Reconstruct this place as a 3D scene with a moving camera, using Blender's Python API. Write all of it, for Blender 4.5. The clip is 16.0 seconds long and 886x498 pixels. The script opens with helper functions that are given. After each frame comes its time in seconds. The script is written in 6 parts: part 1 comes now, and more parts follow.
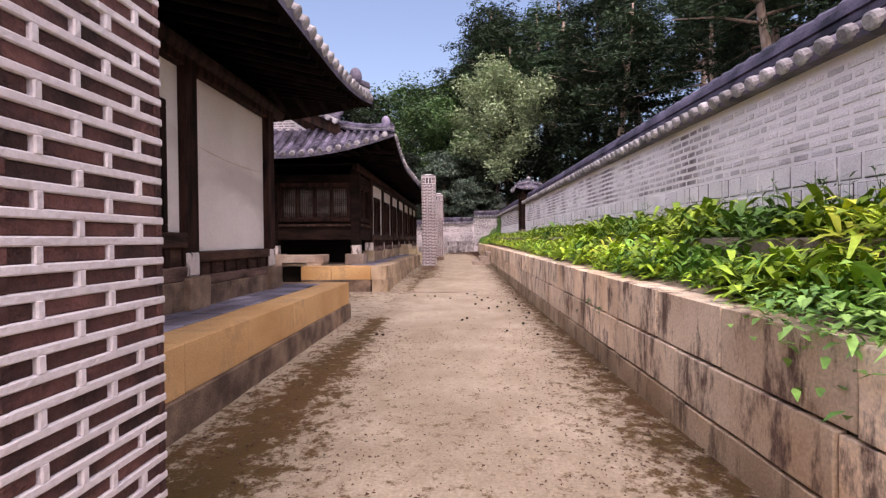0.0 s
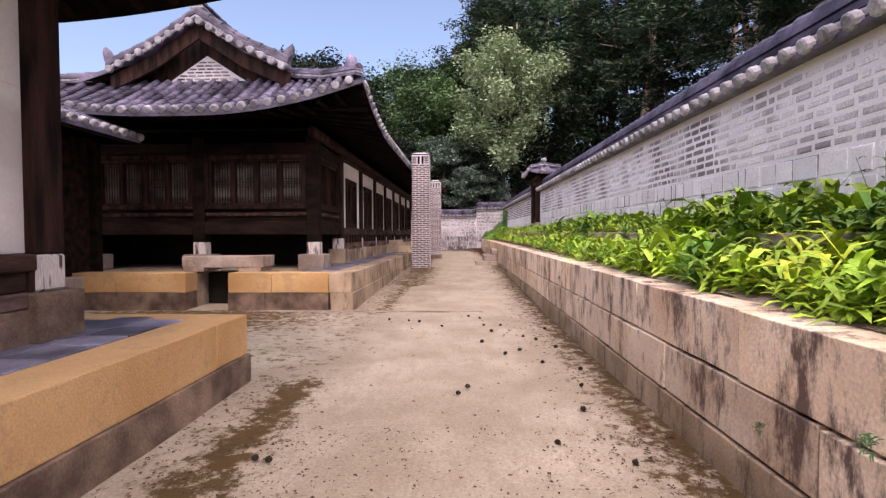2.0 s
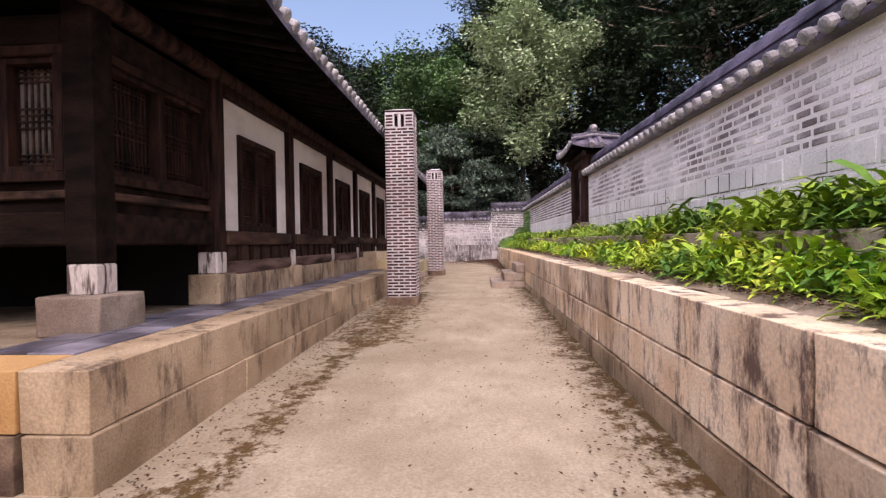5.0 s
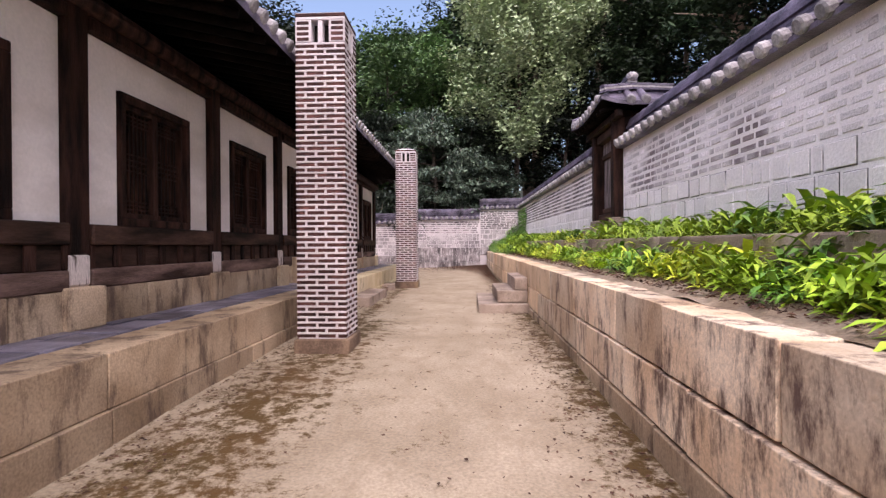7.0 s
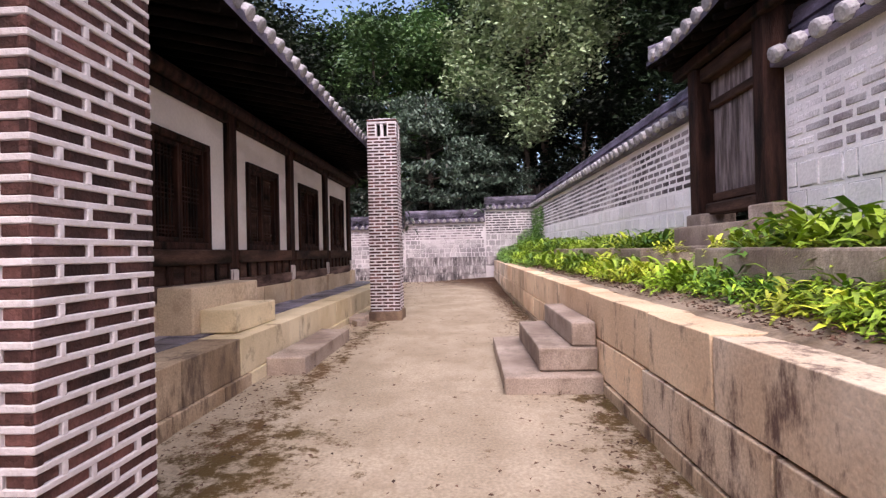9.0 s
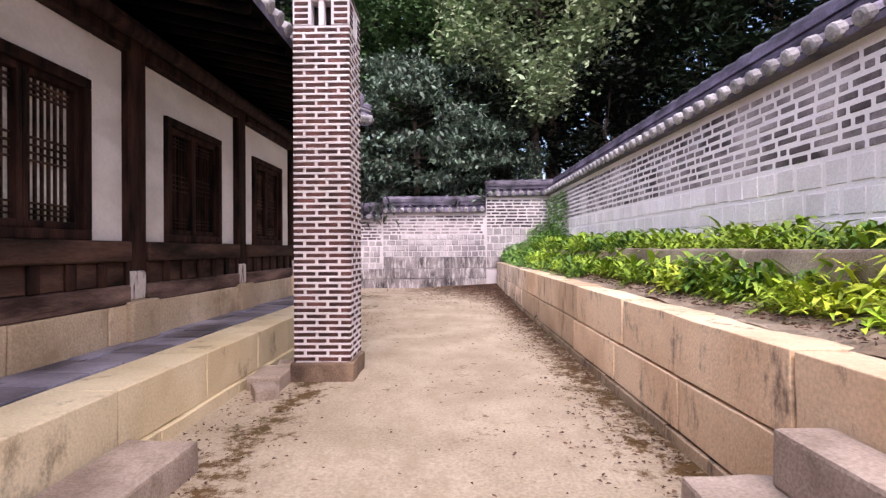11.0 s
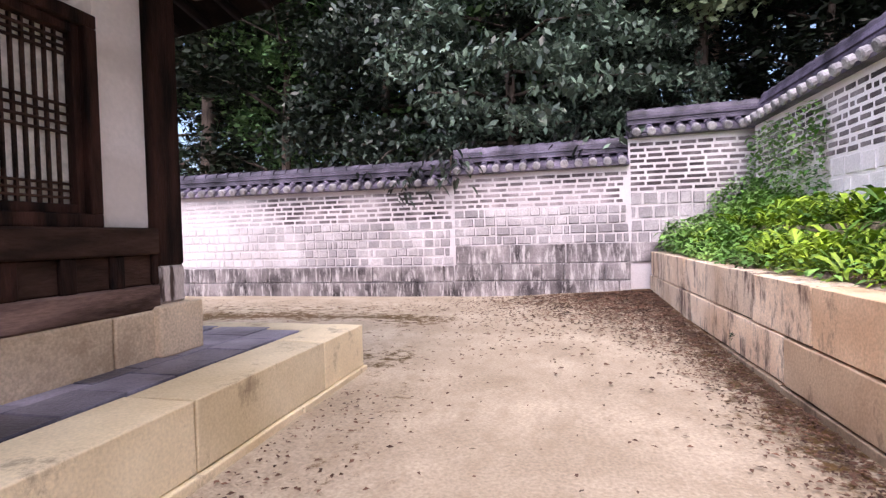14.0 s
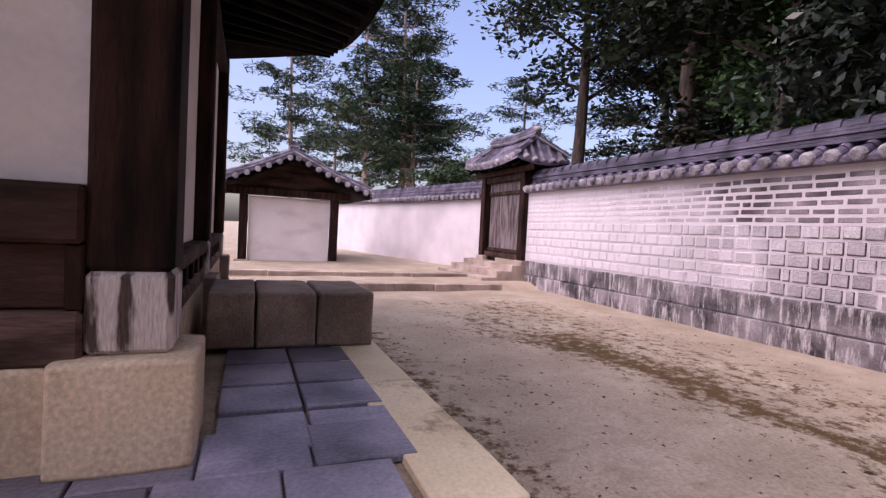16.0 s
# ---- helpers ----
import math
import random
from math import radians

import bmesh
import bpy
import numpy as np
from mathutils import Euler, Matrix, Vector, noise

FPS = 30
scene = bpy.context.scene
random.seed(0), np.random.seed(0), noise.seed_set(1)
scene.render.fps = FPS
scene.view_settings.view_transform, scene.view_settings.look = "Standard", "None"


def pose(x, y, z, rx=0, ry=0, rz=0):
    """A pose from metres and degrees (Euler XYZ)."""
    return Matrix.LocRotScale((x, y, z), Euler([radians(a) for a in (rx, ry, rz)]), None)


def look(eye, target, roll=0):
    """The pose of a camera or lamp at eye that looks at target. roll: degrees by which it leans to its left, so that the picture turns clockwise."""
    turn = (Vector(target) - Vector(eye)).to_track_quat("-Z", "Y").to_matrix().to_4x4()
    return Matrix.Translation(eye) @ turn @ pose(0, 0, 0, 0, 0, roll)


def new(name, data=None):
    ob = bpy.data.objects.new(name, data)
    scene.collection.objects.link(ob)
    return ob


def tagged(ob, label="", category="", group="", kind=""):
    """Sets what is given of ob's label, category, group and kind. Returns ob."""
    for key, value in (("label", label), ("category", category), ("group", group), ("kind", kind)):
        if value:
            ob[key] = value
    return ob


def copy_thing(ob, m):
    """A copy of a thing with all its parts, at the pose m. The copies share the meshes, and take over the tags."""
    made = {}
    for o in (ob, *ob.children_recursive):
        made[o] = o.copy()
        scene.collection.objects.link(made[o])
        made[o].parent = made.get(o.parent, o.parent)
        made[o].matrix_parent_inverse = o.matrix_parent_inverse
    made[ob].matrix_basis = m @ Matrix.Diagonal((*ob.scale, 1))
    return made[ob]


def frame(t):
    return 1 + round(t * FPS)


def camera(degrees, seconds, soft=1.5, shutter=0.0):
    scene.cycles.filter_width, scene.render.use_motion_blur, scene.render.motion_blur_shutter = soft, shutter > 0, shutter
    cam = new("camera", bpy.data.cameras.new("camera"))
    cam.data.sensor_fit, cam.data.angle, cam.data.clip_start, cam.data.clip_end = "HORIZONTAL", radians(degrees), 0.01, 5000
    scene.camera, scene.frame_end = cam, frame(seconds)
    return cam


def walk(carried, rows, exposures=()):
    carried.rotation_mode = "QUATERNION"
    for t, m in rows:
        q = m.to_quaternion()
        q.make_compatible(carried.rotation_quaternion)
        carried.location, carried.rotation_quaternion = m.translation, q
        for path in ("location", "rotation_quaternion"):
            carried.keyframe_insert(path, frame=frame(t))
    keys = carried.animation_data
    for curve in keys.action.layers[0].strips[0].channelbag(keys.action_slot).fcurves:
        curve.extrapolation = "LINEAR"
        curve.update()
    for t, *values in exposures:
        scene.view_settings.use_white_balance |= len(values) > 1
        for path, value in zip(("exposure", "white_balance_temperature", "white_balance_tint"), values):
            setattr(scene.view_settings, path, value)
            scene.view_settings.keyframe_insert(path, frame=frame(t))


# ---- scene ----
cam = camera(83.0, 16.0, soft=1.35)
PATH = [
    (0, (-0.016, 0.03, 1.162), (-0.094, 2.028, 1.126), -0.42),
    (0.5, (-0.118, 1.155, 1.207), (-0.228, 3.152, 1.173), 0.15),
    (1, (-0.127, 2.228, 1.181), (-0.217, 4.226, 1.178), -0.39),
    (1.5, (-0.043, 3.482, 1.192), (-0.112, 5.481, 1.167), -0.27),
    (2, (0.033, 4.596, 1.174), (-0.053, 6.593, 1.117), -0.21),
    (2.5, (0.033, 5.783, 1.198), (-0.066, 7.78, 1.139), -0.59),
    (3, (-0.011, 6.937, 1.204), (-0.162, 8.931, 1.151), -1.17),
    (3.5, (-0.055, 8.032, 1.213), (-0.246, 10.023, 1.165), -1.36),
    (4, (-0.027, 9.231, 1.174), (-0.178, 11.225, 1.135), -2.07),
    (6.5, (0.368, 15.12, 1.15), (0.227, 17.115, 1.14), 0.73),
    (7, (0.292, 16.242, 1.159), (0.194, 18.24, 1.146), -0.29),
    (7.5, (0.247, 17.361, 1.176), (0.158, 19.359, 1.171), -1.11),
    (8, (0.231, 18.539, 1.228), (0.128, 20.536, 1.247), -1.37),
    (8.5, (0.202, 19.701, 1.23), (0.092, 21.697, 1.257), -1.14),
    (9, (0.164, 20.856, 1.277), (0.067, 22.853, 1.289), -1.29),
    (11.5, (-0.16, 26.777, 1.293), (-0.193, 28.777, 1.29), -0.31),
    (12, (-0.108, 27.842, 1.312), (-0.151, 29.841, 1.254), -1.00),
    (12.5, (-0.165, 28.972, 1.295), (-0.24, 30.969, 1.234), -0.62),
    (13, (-0.314, 30.052, 1.292), (-0.436, 32.046, 1.2), -1.45),
    (13.5, (-0.319, 31.083, 1.263), (-0.521, 33.07, 1.176), -2.31),
    (14, (-0.292, 32.116, 1.256), (-0.761, 34.059, 1.207), -1.57),
    (14.5, (-0.283, 33.169, 1.225), (-1.05, 35.016, 1.194), -1.62),
    (15, (-0.414, 34.142, 1.263), (-1.576, 35.769, 1.221), -0.79),
    (15.5, (-0.868, 35.025, 1.249), (-2.482, 36.204, 1.179), 0.86),
    (16, (-1.276, 35.788, 1.291), (-3.136, 36.52, 1.216), 2.98),
]
EXPOSURES = [(0, 0.95, 6700, 24), (0.5, 0.86, 6700, 24), (1.2, 0.98, 6600, 23), (2.2, 1.02, 6550, 23), (4, 0.93, 6650, 22), (6.5, 1.08, 6550, 21), (8, 1.1, 6450, 21), (11.5, 1.4, 6250, 21), (14, 1.48, 6100, 20), (15, 1.42, 6150, 24), (16, 0.92, 6250, 33)]
walk(cam, [(t, look(eye, target, roll)) for t, eye, target, roll in PATH], EXPOSURES)

# ---------------------------------------------------------------- light
SUN_UP, SUN_ROUND = 54, 172          # degrees: height, and bearing clockwise from +y
world = bpy.data.worlds.new("world")
scene.world = world
world.use_nodes = True
wn = world.node_tree.nodes
sky = wn.new("ShaderNodeTexSky")
sky.sky_type, sky.sun_disc = "NISHITA", False
sky.sun_elevation, sky.sun_rotation = radians(SUN_UP), radians(SUN_ROUND)
sky.air_density, sky.dust_density, sky.ozone_density = 1.0, 4.0, 0.8
world.node_tree.links.new(sky.outputs[0], wn["Background"].inputs[0])
wn["Background"].inputs[1].default_value = 0.14
lamp = bpy.data.lights.new("sun", "SUN")
lamp.energy, lamp.angle, lamp.color = 1.5, radians(150), (1.0, 0.97, 0.93)
a, b = radians(SUN_UP), radians(SUN_ROUND)
sun_way = Vector((math.sin(b) * math.cos(a), math.cos(b) * math.cos(a), math.sin(a)))
sun = new("sun", lamp)
sun.matrix_world = look(sun_way * 60, (0, 0, 0))


# ---------------------------------------------------------------- materials
def mat(name, dark, light, scale=1.5, rough=0.85, bump=0.3, fine=40.0, vary=0.12, stain=None, stain_amount=0.0,
        stretch=(1, 1, 1), metal=0.0, stain_scale=(2.5, 2.5, 0.5), contrast=(0.35, 0.68), gloss=0.3, grit=0.2, stain_from=0.5, stain_rough=0.76):
    """Two-tone surface: a broad noise between dark and light, a fine grain, a shift for each piece, and stains."""
    m = bpy.data.materials.new(name)
    m.use_nodes = True
    n, l = m.node_tree.nodes, m.node_tree.links
    p = n["Principled BSDF"]
    geo = n.new("ShaderNodeNewGeometry")
    info = n.new("ShaderNodeObjectInfo")
    vec = n.new("ShaderNodeVectorMath")
    vec.operation = "MULTIPLY"
    vec.inputs[1].default_value = stretch
    l.new(geo.outputs["Position"], vec.inputs[0])
    broad = n.new("ShaderNodeTexNoise")
    broad.inputs["Scale"].default_value, broad.inputs["Detail"].default_value = scale, 6
    l.new(vec.outputs[0], broad.inputs["Vector"])
    ramp = n.new("ShaderNodeValToRGB")
    ramp.color_ramp.elements[0].position, ramp.color_ramp.elements[1].position = contrast
    ramp.color_ramp.elements[0].color, ramp.color_ramp.elements[1].color = (*dark, 1), (*light, 1)
    l.new(broad.outputs["Fac"], ramp.inputs["Fac"])
    grain = n.new("ShaderNodeTexNoise")
    grain.inputs["Scale"].default_value, grain.inputs["Detail"].default_value = fine, 4
    l.new(vec.outputs[0], grain.inputs["Vector"])
    value = n.new("ShaderNodeMapRange")
    value.inputs["From Min"].default_value, value.inputs["From Max"].default_value = 0.3, 0.7
    value.inputs["To Min"].default_value, value.inputs["To Max"].default_value = 1 - grit, 1 + grit * 0.95
    l.new(grain.outputs["Fac"], value.inputs["Value"])
    shift = n.new("ShaderNodeMapRange")
    shift.inputs["To Min"].default_value, shift.inputs["To Max"].default_value = 1 - vary * 1.5, 1 + vary
    l.new(info.outputs["Random"], shift.inputs["Value"])
    island = n.new("ShaderNodeMapRange")
    island.inputs["To Min"].default_value, island.inputs["To Max"].default_value = 1 - vary, 1 + vary
    l.new(geo.outputs["Random Per Island"], island.inputs["Value"])
    m1 = n.new("ShaderNodeMath")
    m1.operation = "MULTIPLY"
    l.new(value.outputs[0], m1.inputs[0])
    l.new(shift.outputs[0], m1.inputs[1])
    m2 = n.new("ShaderNodeMath")
    m2.operation = "MULTIPLY"
    l.new(m1.outputs[0], m2.inputs[0])
    l.new(island.outputs[0], m2.inputs[1])
    hsv = n.new("ShaderNodeHueSaturation")
    l.new(ramp.outputs[0], hsv.inputs["Color"])
    l.new(m2.outputs[0], hsv.inputs["Value"])
    colour = hsv.outputs[0]
    if stain:
        sv = n.new("ShaderNodeVectorMath")
        sv.operation = "MULTIPLY"
        sv.inputs[1].default_value = stain_scale
        l.new(geo.outputs["Position"], sv.inputs[0])
        sn = n.new("ShaderNodeTexNoise")
        sn.inputs["Scale"].default_value, sn.inputs["Detail"].default_value, sn.inputs["Roughness"].default_value = 2.0, 10, stain_rough
        l.new(sv.outputs[0], sn.inputs["Vector"])
        sr = n.new("ShaderNodeValToRGB")
        sr.color_ramp.elements[0].position, sr.color_ramp.elements[1].position = stain_from, stain_from + 0.11
        sr.color_ramp.elements[1].color = (stain_amount,) * 3 + (1,)
        l.new(sn.outputs["Fac"], sr.inputs["Fac"])
        mix = n.new("ShaderNodeMix")
        mix.data_type = "RGBA"
        l.new(sr.outputs[0], mix.inputs["Factor"])
        l.new(colour, mix.inputs[6])
        mix.inputs[7].default_value = (*stain, 1)
        colour = mix.outputs[2]
    l.new(colour, p.inputs["Base Color"])
    p.inputs["Roughness"].default_value, p.inputs["Metallic"].default_value = rough, metal
    p.inputs["Specular IOR Level"].default_value = gloss
    if bump:
        bp = n.new("ShaderNodeBump")
        bp.inputs["Strength"].default_value, bp.inputs["Distance"].default_value = bump, 0.02
        l.new(grain.outputs["Fac"], bp.inputs["Height"])
        l.new(bp.outputs[0], p.inputs["Normal"])
    return m


SAND = mat("sandy_soil", (0.325, 0.258, 0.187), (0.445, 0.365, 0.277), 1.3, 0.95, 0.6, 45, 0, (0.29, 0.222, 0.155), 0.5, stain_scale=(2.2, 1.2, 1))


def add_dirt(m, low, dark):
    """Dirt and moss, in speckles that thicken where the ground carries the value "dirt"."""
    n, l = m.node_tree.nodes, m.node_tree.links
    p = n["Principled BSDF"]
    src = p.inputs["Base Color"].links[0].from_socket
    att = n.new("ShaderNodeAttribute")
    att.attribute_name = "dirt"
    geo = n.new("ShaderNodeNewGeometry")
    tex = n.new("ShaderNodeTexNoise")
    tex.inputs["Scale"].default_value, tex.inputs["Detail"].default_value, tex.inputs["Roughness"].default_value = 6.0, 10, 0.78
    l.new(geo.outputs["Position"], tex.inputs["Vector"])
    add = n.new("ShaderNodeMath")
    add.operation = "MULTIPLY_ADD"
    add.inputs[1].default_value, add.inputs[2].default_value = 0.27, -0.11
    l.new(att.outputs["Fac"], add.inputs[0])
    tot = n.new("ShaderNodeMath")
    l.new(add.outputs[0], tot.inputs[0])
    l.new(tex.outputs["Fac"], tot.inputs[1])
    ramp = n.new("ShaderNodeValToRGB")
    ramp.color_ramp.elements[0].position, ramp.color_ramp.elements[1].position = 0.53, 0.63
    l.new(tot.outputs[0], ramp.inputs["Fac"])
    tone = n.new("ShaderNodeTexNoise")
    tone.inputs["Scale"].default_value = 1.1
    l.new(geo.outputs["Position"], tone.inputs["Vector"])
    pick = n.new("ShaderNodeMix")
    pick.data_type = "RGBA"
    l.new(tone.outputs["Fac"], pick.inputs["Factor"])
    pick.inputs[6].default_value, pick.inputs[7].default_value = (*low, 1), (*dark, 1)
    mix = n.new("ShaderNodeMix")
    mix.data_type = "RGBA"
    l.new(ramp.outputs[0], mix.inputs["Factor"])
    l.new(src, mix.inputs[6])
    l.new(pick.outputs[2], mix.inputs[7])
    l.new(mix.outputs[2], p.inputs["Base Color"])


add_dirt(SAND, (0.125, 0.06, 0.022), (0.06, 0.046, 0.012))
SOIL = mat("bed_soil", (0.22, 0.16, 0.11), (0.42, 0.33, 0.25), 3, 0.95, 0.8, 40, 0)
GRANITE = mat("weathered_granite", (0.68, 0.475, 0.315), (0.92, 0.745, 0.575), 1.3, 0.85, 0.35, 48, 0.2, (0.105, 0.06, 0.052), 0.92, stain_scale=(2.2, 2.2, 0.75), contrast=(0.32, 0.6), grit=0.16, stain_from=0.497)
GRANITE_WARM = mat("warm_granite", (0.60, 0.395, 0.245), (0.86, 0.655, 0.455), 1.1, 0.85, 0.3, 48, 0.16, (0.16, 0.10, 0.075), 0.85, stain_scale=(2.0, 2.0, 0.9), contrast=(0.3, 0.6), grit=0.13, stain_from=0.54)
GRANITE_STAINED = mat("stained_granite", (0.30, 0.205, 0.13), (0.58, 0.44, 0.31), 1.1, 0.85, 0.2, 55, 0.15, (0.10, 0.065, 0.05), 0.85, stain_scale=(1.7, 1.7, 0.5))
FOOTING = mat("tan_granite", (0.50, 0.37, 0.24), (0.70, 0.56, 0.41), 1.0, 0.85, 0.18, 55, 0.1, (0.30, 0.20, 0.13), 0.5, stain_scale=(1.2, 1.2, 1.2))
GRANITE_PALE = mat("pale_granite", (0.60, 0.48, 0.30), (0.80, 0.68, 0.48), 1.1, 0.85, 0.18, 55, 0.08, (0.22, 0.155, 0.10), 0.75, stain_scale=(1.3, 1.3, 0.9), grit=0.1, stain_from=0.555)
GRANITE_FACE = mat("clean_granite", (0.48, 0.265, 0.105), (0.70, 0.44, 0.21), 0.9, 0.8, 0.35, 60, 0.08, (0.20, 0.12, 0.07), 0.35, stain_scale=(0.9, 0.9, 0.8), grit=0.12)
GRANITE_GREY = mat("grey_granite", (0.23, 0.17, 0.14), (0.48, 0.385, 0.325), 1.6, 0.85, 0.4, 60, 0.12, (0.16, 0.12, 0.09), 0.5, stain_scale=(1.8, 1.8, 1.2))
BASE_DARK = mat("dark_base_stone", (0.09, 0.058, 0.044), (0.30, 0.205, 0.145), 3.0, 0.9, 0.5, 50, 0.1)
PLINTH = mat("stained_plinth", (0.055, 0.045, 0.05), (0.32, 0.28, 0.29), 2.2, 0.9, 0.5, 40, 0.2, (0.62, 0.57, 0.58), 0.8, stain_scale=(5, 5, 0.9))
MORTAR = mat("lime_mortar", (0.56, 0.50, 0.525), (0.72, 0.655, 0.685), 1.2, 0.9, 0.4, 50, 0, grit=0.07)
WHITEWALL = mat("limewashed_wall", (0.74, 0.68, 0.70), (0.88, 0.82, 0.85), 0.9, 0.9, 0.3, 45, 0, grit=0.07)
BRICK = mat("dark_brick", (0.046, 0.021, 0.020), (0.165, 0.070, 0.062), 6, 0.85, 0.6, 60, 0.35)
BRICK_WALL = mat("washed_brick", (0.09, 0.07, 0.078), (0.44, 0.375, 0.395), 1.1, 0.9, 0.5, 50, 0.3, contrast=(0.42, 0.6))
STONE_PALE = mat("pale_limewashed_stone", (0.72, 0.66, 0.68), (0.87, 0.81, 0.84), 1.3, 0.9, 0.4, 40, 0.07, grit=0.1)
BRICK_PALE = mat("pale_washed_brick", (0.27, 0.215, 0.235), (0.85, 0.78, 0.82), 1.0, 0.9, 0.5, 50, 0.2, contrast=(0.36, 0.52))
FARWALL = mat("greyed_limewash", (0.54, 0.49, 0.515), (0.70, 0.64, 0.67), 0.9, 0.9, 0.3, 45, 0, grit=0.07)
STONE_WALL = mat("washed_wall_stone", (0.33, 0.295, 0.315), (0.66, 0.60, 0.63), 0.8, 0.9, 0.5, 40, 0.18)
PLASTER = mat("white_plaster", (0.74, 0.66, 0.63), (0.86, 0.79, 0.77), 0.7, 0.9, 0.15, 30, 0, (0.50, 0.43, 0.39), 0.40, stain_scale=(0.35, 0.35, 0.9), grit=0.05, stain_rough=0.5)
# near-black copy of the timber, with the shade under the eaves in its colour
EAVE_SHADE = mat("shaded_eave_timber", (0.004, 0.003, 0.003), (0.014, 0.009, 0.008), 3, 0.85, 0.3, 30, 0.2, gloss=0.05)
# window paper darkened in its colour for the shade of the porch
PAPER_SHADED = mat("shaded_window_paper", (0.06, 0.05, 0.045), (0.22, 0.20, 0.185), 1.2, 0.95, 0.05, 20, 0, gloss=0.05)
WOOD_WORN = mat("worn_beam", (0.045, 0.026, 0.021), (0.27, 0.175, 0.15), 2.5, 0.8, 0.4, 30, 0.15, stretch=(2, 0.5, 3), gloss=0.12)
# darker copy of the dark timber, porch and wing shade put into the colour
WOOD_SHADED = mat("shaded_porch_timber", (0.006, 0.004, 0.0035), (0.03, 0.016, 0.012), 3, 0.8, 0.4, 30, 0.2, stretch=(0.5, 2, 2), gloss=0.08)
JOINT = mat("weathered_joint", (0.07, 0.06, 0.065), (0.80, 0.74, 0.77), 1.6, 0.95, 0.3, 40, 0.2, contrast=(0.44, 0.60))
WOOD = mat("dark_timber", (0.007, 0.004, 0.0035), (0.06, 0.027, 0.02), 3, 0.75, 0.4, 30, 0.2, stretch=(3, 3, 0.5), gloss=0.12)
PLASTER_DIRTY = mat("stained_plaster", (0.70, 0.62, 0.59), (0.84, 0.77, 0.75), 0.7, 0.9, 0.15, 30, 0, (0.40, 0.33, 0.295), 0.5, stain_scale=(0.2, 0.22, 0.55), grit=0.05, stain_from=0.49, stain_rough=0.45)
WOOD_BEAM = mat("dark_beam", (0.014, 0.009, 0.007), (0.10, 0.054, 0.041), 3, 0.75, 0.4, 30, 0.2, stretch=(2, 0.4, 2), gloss=0.12)
WOOD_GREY = mat("weathered_timber", (0.07, 0.052, 0.05), (0.30, 0.245, 0.25), 3, 0.8, 0.5, 30, 0.15, stretch=(5, 5, 0.6), gloss=0.15)
BLEACHED = mat("bleached_timber", (0.10, 0.07, 0.062), (0.66, 0.58, 0.56), 4, 0.85, 0.5, 30, 0.1, stretch=(4, 4, 0.7), contrast=(0.36, 0.46), gloss=0.15)
PAPER = mat("window_paper", (0.66, 0.62, 0.56), (0.80, 0.76, 0.70), 2, 0.95, 0.05, 20, 0)
# flat black that stands for the shade in unlit openings and rooms
VOID_SHADE = mat("void_shade", (0.008, 0.007, 0.006), (0.015, 0.012, 0.01), 2, 0.95, 0, 20, 0)
TILE = mat("grey_roof_tile", (0.036, 0.030, 0.045), (0.195, 0.165, 0.235), 2.5, 0.5, 0.3, 40, 0.3)
TILE_END = mat("pale_tile_end", (0.18, 0.165, 0.18), (0.44, 0.41, 0.43), 5, 0.75, 0.3, 40, 0.2)
PAVER = mat("grey_paver", (0.10, 0.092, 0.125), (0.42, 0.385, 0.49), 2.0, 0.35, 0.3, 50, 0.34)
BARK = mat("bark", (0.035, 0.026, 0.022), (0.11, 0.08, 0.065), 3, 0.9, 0.8, 25, 0.2, stretch=(3, 3, 0.6))
BARK_PINE = mat("pine_bark", (0.22, 0.15, 0.115), (0.46, 0.35, 0.29), 3, 0.9, 0.8, 25, 0.2, stretch=(3, 3, 0.6))
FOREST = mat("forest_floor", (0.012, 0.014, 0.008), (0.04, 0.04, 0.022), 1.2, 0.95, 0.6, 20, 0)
LITTER = mat("leaf_litter", (0.06, 0.032, 0.022), (0.19, 0.10, 0.066), 4, 0.9, 0, 20, 0.3)
CONE = mat("pine_cone", (0.02, 0.014, 0.01), (0.05, 0.035, 0.025), 20, 0.9, 0.4, 60, 0.2)


def add_wash(m, wash):
    """Old limewash, whole at the west end of the far wall and worn off in patches towards the east."""
    n, l = m.node_tree.nodes, m.node_tree.links
    p = n["Principled BSDF"]
    src = p.inputs["Base Color"].links[0].from_socket
    geo = n.new("ShaderNodeNewGeometry")
    xyz = n.new("ShaderNodeSeparateXYZ")
    l.new(geo.outputs["Position"], xyz.inputs[0])
    tex = n.new("ShaderNodeTexNoise")
    tex.inputs["Scale"].default_value, tex.inputs["Detail"].default_value = 1.3, 5
    l.new(geo.outputs["Position"], tex.inputs["Vector"])
    far = n.new("ShaderNodeMapRange")
    far.inputs["From Min"].default_value, far.inputs["From Max"].default_value = -3.0, -9.5
    far.inputs["To Min"].default_value, far.inputs["To Max"].default_value = -0.55, 0.45
    l.new(xyz.outputs["X"], far.inputs["Value"])
    tot = n.new("ShaderNodeMath")
    l.new(far.outputs[0], tot.inputs[0])
    l.new(tex.outputs["Fac"], tot.inputs[1])
    ramp = n.new("ShaderNodeValToRGB")
    ramp.color_ramp.elements[0].position, ramp.color_ramp.elements[1].position = 0.35, 0.85
    l.new(tot.outputs[0], ramp.inputs["Fac"])
    mix = n.new("ShaderNodeMix")
    mix.data_type = "RGBA"
    l.new(ramp.outputs[0], mix.inputs["Factor"])
    l.new(src, mix.inputs[6])
    mix.inputs[7].default_value = (*wash, 1)
    l.new(mix.outputs[2], p.inputs["Base Color"])


